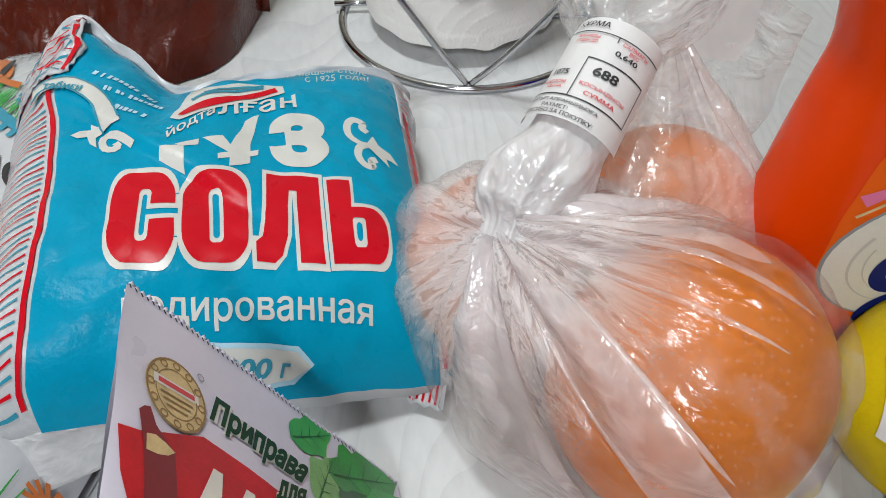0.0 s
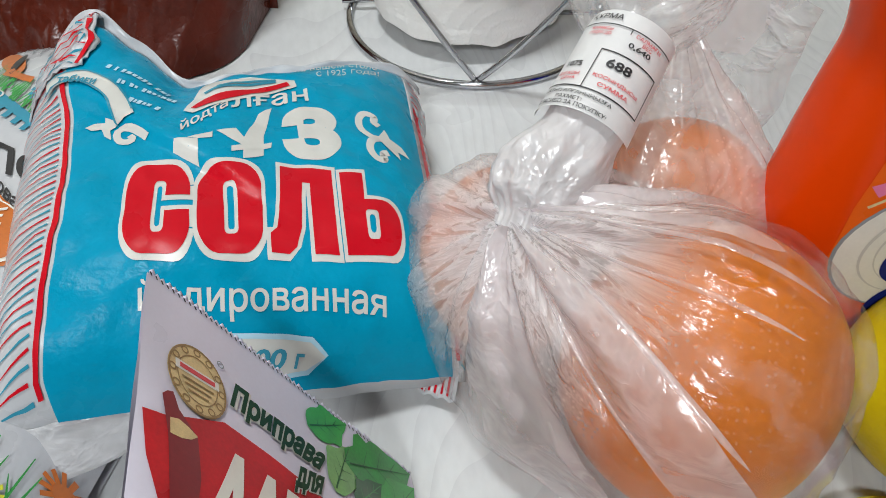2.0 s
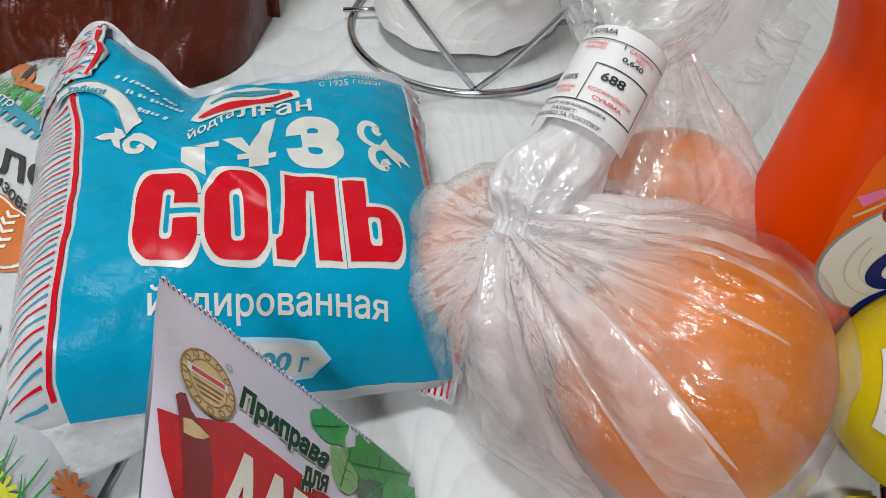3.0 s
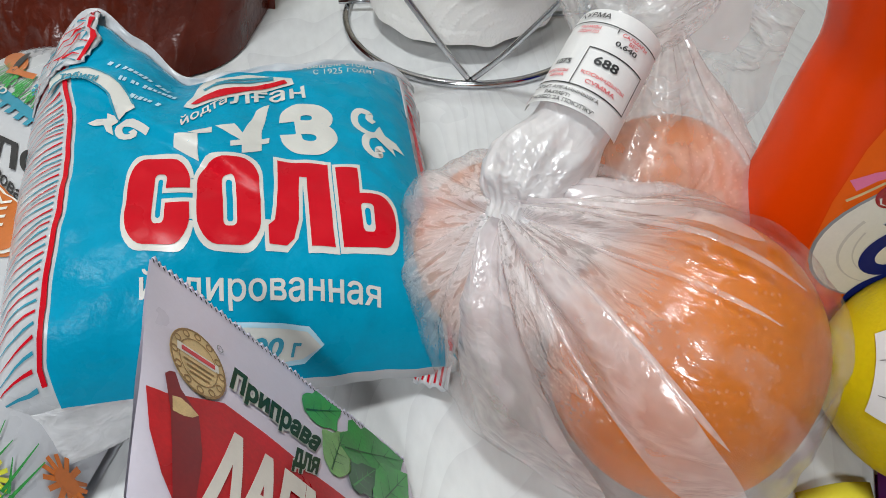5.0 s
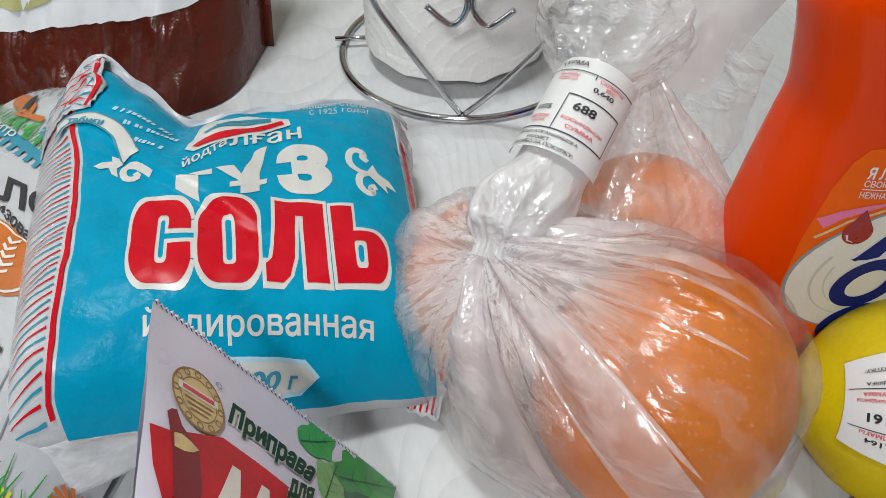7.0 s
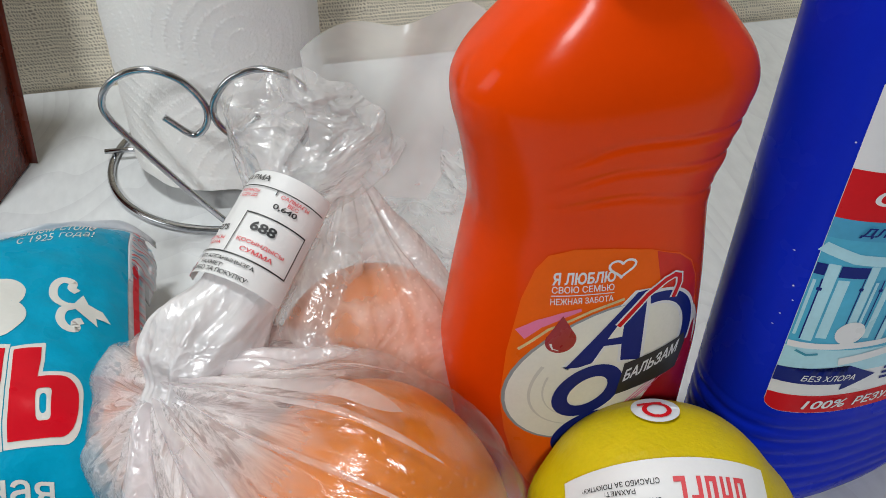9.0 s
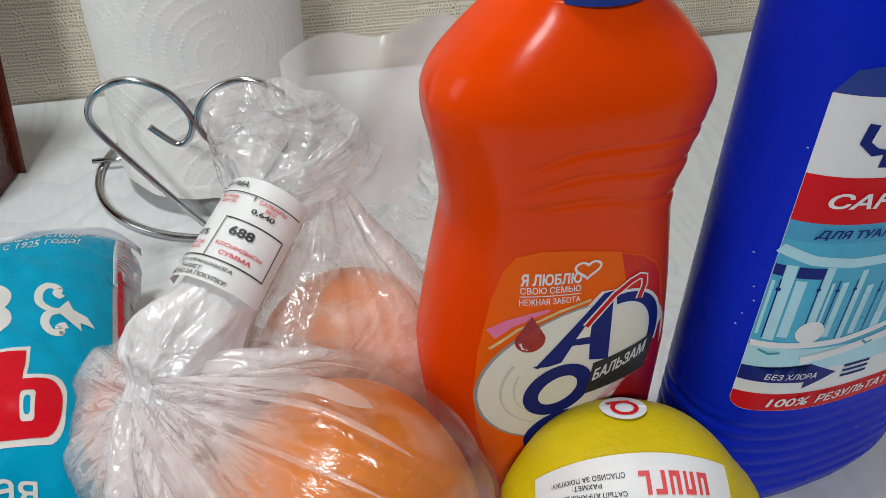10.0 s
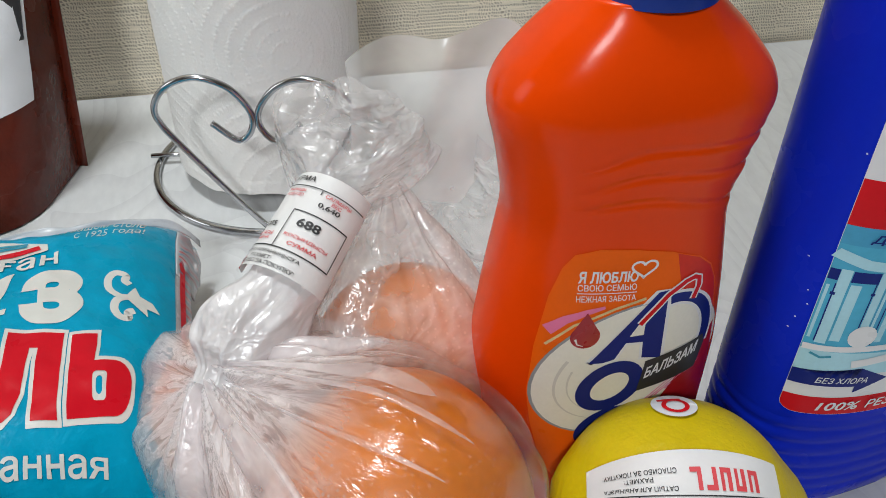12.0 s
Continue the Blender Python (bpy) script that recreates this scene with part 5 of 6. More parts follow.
def build_cleaner():
    centre, turn, power = (0.2370, 0.1670), 20.0, 2.5
    z_rib = [0.012 + 0.0062 * i for i in range(6)]
    cleaner = thing("cleaner_bottle", (*centre, 0), "tall royal blue plastic bottle of bathroom cleaner standing on the table", "cleaner bottle")
    wide = soft_profile(((0, 0.044), (0.006, 0.047), (0.02, 0.0482), (0.185, 0.0482), (0.21, 0.043), (0.228, 0.022), (0.234, 0.017), (0.25, 0.0165)))
    deep = soft_profile(((0, 0.022), (0.006, 0.0252), (0.02, 0.026), (0.185, 0.026), (0.21, 0.023), (0.228, 0.02), (0.234, 0.017), (0.25, 0.0165)))

    def dent(x, y, z):
        if not 0.008 < z < 0.05:
            return 0.0
        return 0.015 * (0.5 + 0.5 * math.cos((z - 0.012) / 0.0062 * math.tau)) ** 2 * smooth(0.05, 0.046, z)
    part("bottle_body", bottle_shell(centre, turn, wide, deep, power, 0.0005, 0.245, 330, 110, dent), BLUE_PLASTIC, cleaner, "royal blue bottle with moulded rings near its foot")
    part("cap", screw_cap(centre, 0.0195, 0.2455, 0.275), LABEL_WHITE, cleaner, "white ribbed cap")
    f = bottle_surface(centre, turn, wide, deep, power)
    cut = (0.0018, 0.05)
    x0, x1 = -0.0432, 0.0432
    label_ob = None

    def lay(bm, mat, lift, name, label="", cut=cut):
        return part(name, bend(bm, f, 0.00025 + 0.35 * (lift - 0.0005), cut), mat, label_ob if label_ob else cleaner, label)

    def block(a, z0, b, z1, mat, lift, name, label=""):
        return lay(place(poly_bm(rect(0, 0, 1, 1)), rect(a, z0, b, z1)), mat, lift, name, label)
    rnd = random.Random(4)
    for _ in range(6):
        lay(poly_bm(disc_pts(rnd.uniform(-0.0466, -0.0438), rnd.uniform(0.075, 0.16), 0.00016, 0.00024, 7)), PAPER, 0.0006, "dust_speck", cut=None)
    r = 0.004
    out = [(x0, 0.158), (x0, 0.052 + r)] + [(x0 + r - r * math.cos(t), 0.052 + r - r * math.sin(t)) for t in (0.4, 0.8, 1.2)] + [(x0 + r, 0.052), (x1 - r, 0.052), (x1, 0.052 + r), (x1, 0.158)]
    label_ob = lay(poly_bm(out), LABEL_WHITE, 0.0005, "label", "white, red and cyan printed front label")
    block(x0 + 0.0001, 0.1225, x1, 0.1365, LABEL_SCARLET, 0.0008, "red_band", "red band with white words")
    block(x0 + 0.0001, 0.0785, x1, 0.1225, LABEL_CYAN, 0.0008, "picture_field", "cyan printed picture of a washroom")
    block(x0 + 0.0001, 0.0695, x1, 0.0785, LABEL_PALE, 0.0008, "picture_field")
    band = [(x0 + 0.0001, 0.052 + r)] + [(x0 + r - r * math.cos(t), 0.0522 + r - r * math.sin(t)) for t in (0.4, 0.8, 1.2)] + [(x0 + r, 0.0522), (x1 - r, 0.0522), (x1 - 0.0001, 0.052 + r), (x1 - 0.0001, 0.0605), (x0 + 0.0001, 0.0595)]
    lay(poly_bm(band), LABEL_SCARLET, 0.0008, "red_band", "red band with white words")
    lay(poly_bm([(x0 + 0.0001, 0.0645), (-0.026, 0.0645), (-0.026, 0.0618), (-0.0165, 0.0672), (-0.026, 0.0722), (-0.026, 0.0697), (x0 + 0.0001, 0.0702)]), NAVY_PRINT, 0.0011, "arrow", "navy blue arrow")
    # washroom picture: stalls, dispenser, counter
    deep = material("deep_cyan_label", (0.05, 0.3, 0.5), rough=0.3, vary=0.14, scale=30, spec=0.3)
    block(x0 + 0.0001, 0.1165, x1, 0.1225, deep, 0.0009, "picture_field", "deep cyan strip")
    lay(line_bm([(x0 + 0.0001, 0.1135), (-0.036, 0.1108), (-0.026, 0.1098), (0.0, 0.1105), (x1, 0.112)], 0.0032), LABEL_PALE, 0.0011, "ceiling_print", "pale curved ceiling line")
    for a, b, z1, mat, nm in ((x0 + 0.0002, -0.0410, 0.1035, LABEL_CYAN, "stall_panel"), (-0.0410, -0.0386, 0.1085, LABEL_PALE, "stall_post"), (-0.0384, -0.0322, 0.1045, LABEL_CYAN, "stall_panel"),
                              (-0.0319, -0.0298, 0.1085, LABEL_PALE, "stall_post"), (-0.0296, -0.0272, 0.104, deep, "stall_panel"), (-0.0268, -0.0222, 0.104, LABEL_CYAN, "stall_panel"),
                              (-0.0219, -0.0203, 0.107, LABEL_PALE, "stall_post"), (-0.019, -0.014, 0.102, LABEL_CYAN, "stall_panel"), (-0.012, -0.005, 0.101, LABEL_CYAN, "stall_panel")):
        block(a, 0.0815, b, z1, mat, 0.0010, nm)
        if nm == "stall_panel":
            block(a + 0.0003, 0.083, a + 0.45 * (b - a), z1 - 0.0008, LABEL_PALE, 0.0012, "stall_shade")
            block(b - 0.0003, 0.082, b, z1, NAVY_PRINT, 0.0013, "stall_edge")
            block(b - 0.0006, z1 - 0.004, b + 0.0004, z1 - 0.003, NAVY_PRINT, 0.0014, "stall_hinge")
    for a, b in ((x0 + 0.0002, -0.0411), (-0.0384, -0.0321)):
        block(a, 0.1046, b, 0.1083, NAVY_PRINT, 0.0013, "stall_gap", "dark gap over the stall door")
    lay(poly_bm(disc_pts(-0.0302, 0.0852, 0.0038, 0.0042, 20)), LABEL_WHITE, 0.0015, "dispenser_print", "white printed dispenser")
    lay(line_bm([(x0 + 0.0003, 0.0795), (-0.02, 0.0808), (0.0, 0.085), (0.02, 0.09)], 0.0022), LABEL_WHITE, 0.0014, "counter_print")
    lay(line_bm([(-0.03, 0.074), (-0.015, 0.0772), (0.005, 0.081), (0.02, 0.086)], 0.003), LABEL_WHITE, 0.0014, "counter_print")
    lay(line_bm([(-0.041, 0.0775), (-0.0385, 0.0762), (-0.036, 0.077)], 0.0008), TEAL_PRINT, 0.0016, "tap_print")
    lay(line_bm([(-0.012, 0.079), (-0.010, 0.0772), (-0.008, 0.078)], 0.0008), TEAL_PRINT, 0.0016, "tap_print")

    def words(text, quad, mat, lift=0.0024, bold=0.01, shear=0.0):
        lay(place(text_bm(text, bold, shear), quad), mat, lift, "lettering", cut=(0.0018, 0.05))
    words("САНИТАРНЫЙ", ((-0.0378, 0.1276), (0.016, 0.1276), (0.017, 0.1334), (-0.0371, 0.1334)), LABEL_WHITE, bold=0.025, shear=0.12)
    words("ДЛЯ ТУАЛЕТА", ((-0.0378, 0.1178), (-0.0125, 0.1180), (-0.0125, 0.1212), (-0.0373, 0.1210)), NAVY_PRINT, bold=0.025, shear=0.12)
    words("БЕЗ ХЛОРА", ((-0.0375, 0.0661), (-0.0232, 0.0664), (-0.0228, 0.0688), (-0.0371, 0.0685)), LABEL_WHITE)
    words("100%", ((-0.0347, 0.0543), (-0.0226, 0.0547), (-0.0221, 0.0583), (-0.0342, 0.0579)), LABEL_WHITE, bold=0.02, shear=0.1)
    words("РЕЗУЛЬТАТ", ((-0.0200, 0.0547), (0.0065, 0.0552), (0.007, 0.0588), (-0.0195, 0.0583)), LABEL_WHITE, bold=0.02, shear=0.1)
    for k in range(3):
        block(-0.0142, 0.0642 + 0.0021 * k, -0.005, 0.0653 + 0.0021 * k, NAVY_PRINT, 0.0012, "small_print")
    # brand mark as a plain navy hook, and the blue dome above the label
    lay(line_bm([(-0.0338, 0.1512), (-0.0345, 0.1462), (-0.0318, 0.1438), (-0.0285, 0.144), (-0.0282, 0.1512), (-0.0285, 0.1395)], 0.0024), NAVY_PRINT, 0.0012, "brand_mark")
    lay(poly_bm([(x0, 0.1581), (-0.03, 0.1581), (-0.02, 0.1581), (0.02, 0.1581), (x1, 0.1581), (0.03, 0.167), (0.0, 0.17), (-0.032, 0.1668), (-0.0405, 0.164)]), CAP_BLUE, 0.0006, "dome_print", "dark blue dome above the label")
    return cleaner


build_cleaner()


# ---- the lemon ----
LEMON = (0.1675, 0.113, 0.0334)


def lemon_surface(a, b):
    """a sideways and b round the long axis, in radians, from the top towards the front."""
    return Vector((LEMON[0] + 0.0352 * math.sin(a), LEMON[1] - 0.034 * math.cos(a) * math.sin(b), LEMON[2] + 0.0333 * math.cos(a) * math.cos(b)))


def build_lemon():
    lemon = thing("lemon", (LEMON[0], LEMON[1], 0), "ripe yellow lemon with a round sticker and a price label", "lemon")

    def skin(u, t):
        x = -1 + 2 * t
        r = max(0.0, 1 - abs(x) ** 2.15) ** 0.5
        xx = 0.0352 * x + 0.004 * math.exp(-((1 - x) / 0.09) ** 2) - 0.0025 * math.exp(-((1 + x) / 0.1) ** 2)
        a = u * math.tau
        k = 1 + 0.012 * noise.noise(Vector((x * 2.5, math.cos(a) * 1.6, math.sin(a) * 1.6)))
        return Vector((LEMON[0] + xx, LEMON[1] + 0.034 * r * k * math.cos(a), LEMON[2] + 0.0333 * r * k * math.sin(a)))
    bm = sheet(skin, 0, 1, 0, 1, 72, 60, wrap_u=True)
    bmesh.ops.remove_doubles(bm, verts=bm.verts[:], dist=1e-5)
    part("peel", bm, LEMON_SKIN, lemon, "dimpled yellow peel")

    def lay(bm, mat, lift, name, label="", parent=None, cut=(0.08, 0.08)):
        return part(name, bend(bm, lemon_surface, -lift, cut), mat, parent or lemon, label)
    sticker = lay(poly_bm(disc_pts(-0.065, -0.45, 0.185, 0.22, 28)), LABEL_WHITE, 0.0009, "sticker", "round white sticker with a red mark")
    lay(ring_bm(-0.065, -0.40, 0.11, 0.12, 0.036), LABEL_SCARLET, 0.0012, "sticker_mark", parent=sticker)
    lay(place(poly_bm(rect(0, 0, 1, 1)), rect(-0.19, -0.53, 0.0, -0.49)), LABEL_SCARLET, 0.0012, "sticker_mark", parent=sticker)
    a0, a1, b0, b1 = -0.93, 0.655, 0.11, 1.26
    label = lay(place(poly_bm(rect(0, 0, 1, 1)), ((a0, b0), (a1, b0 + 0.02), (a1 - 0.03, b1), (a0 - 0.06, b1))), PAPER, 0.0011, "price_label", "white printed price label, upside down")

    # the print stands on its head, so x and y run backwards over the label
    def q(x0, y0, x1, y1):
        def at(x, y):
            return (a1 - (a1 - a0) * x, b0 + (b1 - b0) * y)
        return (at(x0, y0), at(x1, y0), at(x1, y1), at(x0, y1))

    def words(text, box, mat, bold=0.015):
        lay(place(text_bm(text, bold), q(*box)), mat, 0.0014, "lettering", parent=label, cut=(0.06, 0.06))

    def bar(box, mat, name="print_bar"):
        lay(place(poly_bm(rect(0, 0, 1, 1)), q(*box)), mat, 0.0014, name, parent=label)
    # shop name as plain red bars
    for i in range(5):
        x = 0.15 + 0.07 * i
        bar((x, 0.14, x + 0.02, 0.295), RED_INK)
        bar((x, 0.14 + (0.12 if i % 2 else 0.0), x + 0.052, 0.175 + (0.12 if i % 2 else 0.0)), RED_INK)
        bar((x + 0.036, 0.14, x + 0.052, 0.295), RED_INK) if i < 3 else None
    words("СПАСИБО ЗА ПОКУПКУ!", (0.54, 0.14, 0.90, 0.18), BLACK_PRINT)
    words("РАХМЕТ!", (0.65, 0.20, 0.79, 0.235), BLACK_PRINT)
    words("САТЫП АЛҒАНЫҢЫЗҒА", (0.54, 0.26, 0.90, 0.30), BLACK_PRINT)
    bar((0.01, 0.325, 0.99, 0.334), BLACK_PRINT, "rule")
    bar((0.717, 0.33, 0.723, 0.72), BLACK_PRINT, "rule")
    words("ЦЕНА", (0.56, 0.36, 0.63, 0.40), RED_INK)
    words("СУММА", (0.79, 0.36, 0.92, 0.40), RED_INK)
    words("БАҒАСЫ", (0.53, 0.42, 0.67, 0.46), RED_INK)
    words("ҚОСЫНДЫСЫ", (0.76, 0.42, 0.95, 0.46), RED_INK)
    words("979", (0.56, 0.57, 0.64, 0.64), BLACK_PRINT, 0.02)
    words("161", (0.80, 0.56, 0.90, 0.65), BLACK_PRINT, 0.03)
    words("0,164", (0.76, 0.80, 0.90, 0.86), BLACK_PRINT, 0.02)
    bar((0.45, 0.72, 0.99, 0.729), BLACK_PRINT, "rule")
    words("САЛМАҒЫ", (0.74, 0.74, 0.93, 0.78), RED_INK)
    bm = bmesh.new()
    rnd = random.Random(11)
    x = 0.03
    while x < 0.42:
        w = rnd.choice((0.004, 0.006, 0.009))
        g = place(poly_bm(rect(0, 0, 1, 1)), q(x, 0.42, x + w, 0.92))
        bend(g, lemon_surface, -0.0014, (0.2, 0.08))
        me = bpy.data.meshes.new("bars")
        g.to_mesh(me)
        g.free()
        bm.from_mesh(me)
        bpy.data.meshes.remove(me)
        x += w + rnd.choice((0.004, 0.006, 0.008))
    part("bar_code", bm, BLACK_PRINT, label, "black printed bars")
    bm = bmesh.new()
    for i in range(13):
        line_bm([q(0.03 + 0.03 * i, 0.36, 0, 0)[0], q(0.05 + 0.03 * i, 0.36, 0, 0)[0]], 0.04, bm)
    lay(bm, GREY_PRINT, 0.0014, "print_bar", parent=label, cut=None)
    return lemon


build_lemon()


# ---- persimmons and their bag ----
FRUIT = (((0.0862, 0.1005, 0.0465), 0.0372, 0.0440), ((0.085, 0.168, 0.0375), 0.0335, 0.0365), ((0.031, 0.147, 0.0345), 0.0290, 0.0330))


def build_persimmon(centre, r, rz, seed):
    fruit = thing("persimmon", (centre[0], centre[1], 0), "ripe orange persimmon inside a clear plastic bag", "persimmon", "persimmons in the bag")

    def skin(u, t):
        a, b = u * math.tau, math.pi * t
        k = 1 + 0.02 * math.cos(4 * a + seed) * math.sin(b) ** 2 + 0.015 * noise.noise(Vector((math.cos(a) * math.sin(b), math.sin(a) * math.sin(b), math.cos(b))) * 1.5 + Vector((seed, 0, 0)))
        return Vector((centre[0] + r * k * math.sin(b) * math.cos(a), centre[1] + r * k * math.sin(b) * math.sin(a), centre[2] - rz * math.cos(b) * (1 - 0.04 * math.cos(b))))
    bm = sheet(skin, 0, 1, 0, 1, 56, 36, wrap_u=True)
    bmesh.ops.remove_doubles(bm, verts=bm.verts[:], dist=1e-5)
    part("flesh", bm, PERSIMMON_SKIN, fruit, "smooth orange skin")
    return fruit


for k, (c, r, rz) in enumerate(FRUIT):
    build_persimmon(c, r, rz, k * 2.1)

NECK_END = Vector((0.0655, 0.183, 0.1035))


def build_bag():
    bag = thing("fruit_bag", (0.07, 0.125, 0), "tied clear plastic produce bag holding persimmons, with a price label", "plastic bag")
    i = np.arange(3200)
    zz = 1 - 2 * (i + 0.5) / 3200
    ph = i * 2.399963
    nrm = np.stack([np.sqrt(1 - zz ** 2) * np.cos(ph), np.sqrt(1 - zz ** 2) * np.sin(ph), zz], 1)

    def taut_film(balls, mid, tip, seed, cols, rows, strength):
        """Film drawn tight round the balls, with pleats that run from the tip."""
        mid = np.array(mid)
        h = np.max(np.stack([nrm @ (np.array(c) - mid) + r for c, r in balls]), 0)
        axis = np.array(tip) - mid
        axis /= np.linalg.norm(axis)
        e1 = np.cross(axis, (0, 0.3, 1.0))
        e1 /= np.linalg.norm(e1)
        e2 = np.cross(axis, e1)

        def f(u, t):
            a, b = u * math.tau, math.pi * t ** 1.25
            d = axis * math.cos(b) + math.sin(b) * (e1 * math.cos(a) + e2 * math.sin(a))
            nd = nrm @ d
            ok = nd > 0.08
            rad = float(np.min(h[ok] / nd[ok]))
            ca, sa = math.cos(a), math.sin(a)
            pleat = sum(math.sin(k * a + 2.3 * k + seed + 1.5 * noise.noise(Vector((ca * 2, sa * 2, b * 1.5 + k)))) / n for k, n in ((5, 1.0), (9, 1.2), (16, 1.8), (29, 3.5)))
            sharp = (0.5 + 0.5 * math.tanh(1.6 * pleat)) - 0.2
            near = math.exp(-b / 0.9) * smooth(0.0, 0.12, b)
            p = mid + d * rad
            q = Vector(p)
            wrinkle = strength * (0.0058 * sharp * near + 0.0013 * sharp * smooth(0.1, 0.7, b))
            wrinkle += 0.0016 * noise.noise(q * 50) + 0.0005 * (0.5 - abs(noise.noise(Vector((q.x * 60 + q.z * 30, q.y * 30, q.z * 110)))) * 2)
            p = p + d * wrinkle
            return Vector((p[0], p[1], max(0.0008, p[2])))
        bm = sheet(f, 0, 1, 0.004, 1.0, cols, rows, wrap_u=True)
        bmesh.ops.remove_doubles(bm, verts=bm.verts[:], dist=1e-6)

        def fold(target, width, t0, t1, wave):
            """A doubled strip of film that runs from the tip towards the target."""
            way = np.array(target) - mid
            u0 = math.atan2(way @ e2, way @ e1) / math.tau

            def g(s, w):
                t = t0 + (t1 - t0) * w
                wob = 0.12 * width * noise.noise(Vector((w * 5, s * 2, target[0] * 90)))
                a = u0 + width * (s - 0.5) * (0.3 + 0.7 * smooth(0, 0.4, w)) * max(0.0, 1 - w ** 6) ** 0.7 + wave * math.sin(w * 4) + wob
                q = f(a, t)
                out = (q - Vector(mid)).normalized()
                return q + out * (0.0008 + 0.0016 * math.sin(math.pi * s) * (1 - w))
            return sheet(g, 0, 1, 0, 1, 12, 60)
        return bm, fold
    fruit = [(c, max(r, rz) * 1.02 + 0.001) for c, r, rz in FRUIT]
    front_balls = [((0.0862, 0.1005, 0.0405), 0.0402), ((0.0862, 0.1005, 0.0525), 0.0402), fruit[2], (tuple(KNOT), 0.004), ((0.117, 0.123, 0.03), 0.013), ((0.033, 0.106, 0.012), 0.011), ((0.075, 0.082, 0.014), 0.013), ((0.045, 0.128, 0.062), 0.012)]
    shell, fold = taut_film(front_balls, (0.072, 0.116, 0.042), KNOT, 0.0, 260, 110, 1.0)
    part("film", shell, BAG_FILM, bag, "thin clear film drawn into pleats below the knot")
    for target, width, t0, t1, wave in (((0.098, 0.064, 0.04), 0.06, 0.03, 0.74, 0.012), ((0.05, 0.08, 0.03), 0.15, 0.03, 0.72, 0.0), ((0.058, 0.072, 0.03), 0.045, 0.03, 0.6, -0.008), ((0.12, 0.1, 0.075), 0.03, 0.05, 0.5, 0.01), ((0.1, 0.135, 0.085), 0.045, 0.04, 0.42, -0.01), ((0.034, 0.09, 0.04), 0.05, 0.03, 0.5, 0.006),
                                           ((0.09, 0.06, 0.07), 0.0072, 0.05, 0.6, 0.008), ((0.108, 0.075, 0.085), 0.006, 0.05, 0.55, -0.006), ((0.115, 0.09, 0.085), 0.0084, 0.05, 0.56, 0.004), ((0.08, 0.06, 0.05), 0.006, 0.05, 0.58, -0.004), ((0.112, 0.12, 0.085), 0.0072, 0.05, 0.5, 0.006)):
        part("film_fold", fold(target, width, t0, t1, wave), FOLD_FILM, bag, "doubled fold of milky film")
    rear_balls = [fruit[1], ((0.079, 0.190, 0.094), 0.005), ((0.07, 0.15, 0.07), 0.012), ((0.11, 0.188, 0.012), 0.011)]
    part("film", taut_film(rear_balls, (0.084, 0.170, 0.045), (0.079, 0.190, 0.094), 2.0, 180, 80, 0.7)[0], REAR_FILM, bag, "thin clear film drawn up into a peak")

    d = NECK_END - KNOT
    length = d.length
    d.normalize()
    front = Vector((0.0, -0.45, 0.9))
    front = (front - d * front.dot(d)).normalized()
    side = d.cross(front)
    if side.x < 0:
        side = -side

    def radius(s):
        return along(((-0.06, 0.0075), (0.0, 0.0075), (0.1, 0.0128), (0.22, 0.0148), (0.45, 0.0114), (0.65, 0.0108), (0.86, 0.0108), (1.0, 0.0085), (1.4, 0.012)), s)

    def neck(u, s):
        a = u * math.tau
        k = radius(s)
        loose = 1 - 0.8 * smooth(0.3, 0.45, s) * (1 - smooth(0.95, 1.05, s))
        k += (0.0003 * math.sin(11 * a + 7 * s) + 0.0002 * math.sin(23 * a - 9 * s) + 0.0007 * noise.noise(Vector((math.cos(a) * 5, math.sin(a) * 5, s * 9)))) * loose + 0.0014 * noise.noise(Vector((math.cos(a) * 1.6, math.sin(a) * 1.6, s * 3))) * loose
        k += 0.0016 * (0.5 - abs(noise.noise(Vector((math.cos(a) * 3 + s * 3, math.sin(a) * 3, s * 4))))) * loose
        k += 0.0012 * noise.noise(Vector((math.cos(a) * 4, math.sin(a) * 4, s * 2 + 3))) * loose + 0.0003 * (0.5 - abs(noise.noise(Vector((math.cos(a) * 9, math.sin(a) * 9, s * 6))))) * loose
        bulge = -0.0035 * math.exp(-((s - 0.16) / 0.16) ** 2)
        return KNOT + d * length * s + side * bulge + k * (front * math.cos(a) + side * math.sin(a))
    bm = sheet(neck, 0, 1, -0.05, 0.93, 120, 80, wrap_u=True)
    part("neck", bm, NECK_FILM, bag, "neck of gathered, glossy white film")

    # crumpled mouth of the bag above the label, in two lobes, and a hanging tail
    def lobe(start, end, r0, r1, flat, seed, up):
        ax = (Vector(end) - Vector(start))
        ln = ax.length
        ax.normalize()
        s1 = ax.cross(Vector(up)).normalized()
        s2 = ax.cross(s1)

        def f(u, t):
            a = u * math.tau
            rr = r0 + (r1 - r0) * (math.sin(t * 1.75) ** 0.8) + 0.16 * r1 * noise.noise(Vector((math.cos(a) * 1.6, math.sin(a) * 1.6, t * 2 + seed)))
            rr += 0.09 * r1 * math.sin(6 * a + 4 * t + seed) * t + 0.05 * r1 * math.sin(13 * a + seed * 2) * t
            p = Vector(start) + ax * ln * t * (1 + 0.12 * noise.noise(Vector((math.cos(a) * 2, math.sin(a) * 2, seed))))
            p += rr * (s1 * math.cos(a) + s2 * math.sin(a) * flat)
            w = noise.noise_vector(p * 48 + Vector((seed, 0, 0))) * 0.0018 + noise.noise_vector(p * 120) * 0.0003
            return p + w * min(1.0, 3 * t)
        return sheet(f, 0, 1, 0, 1, 120, 50, wrap_u=True)
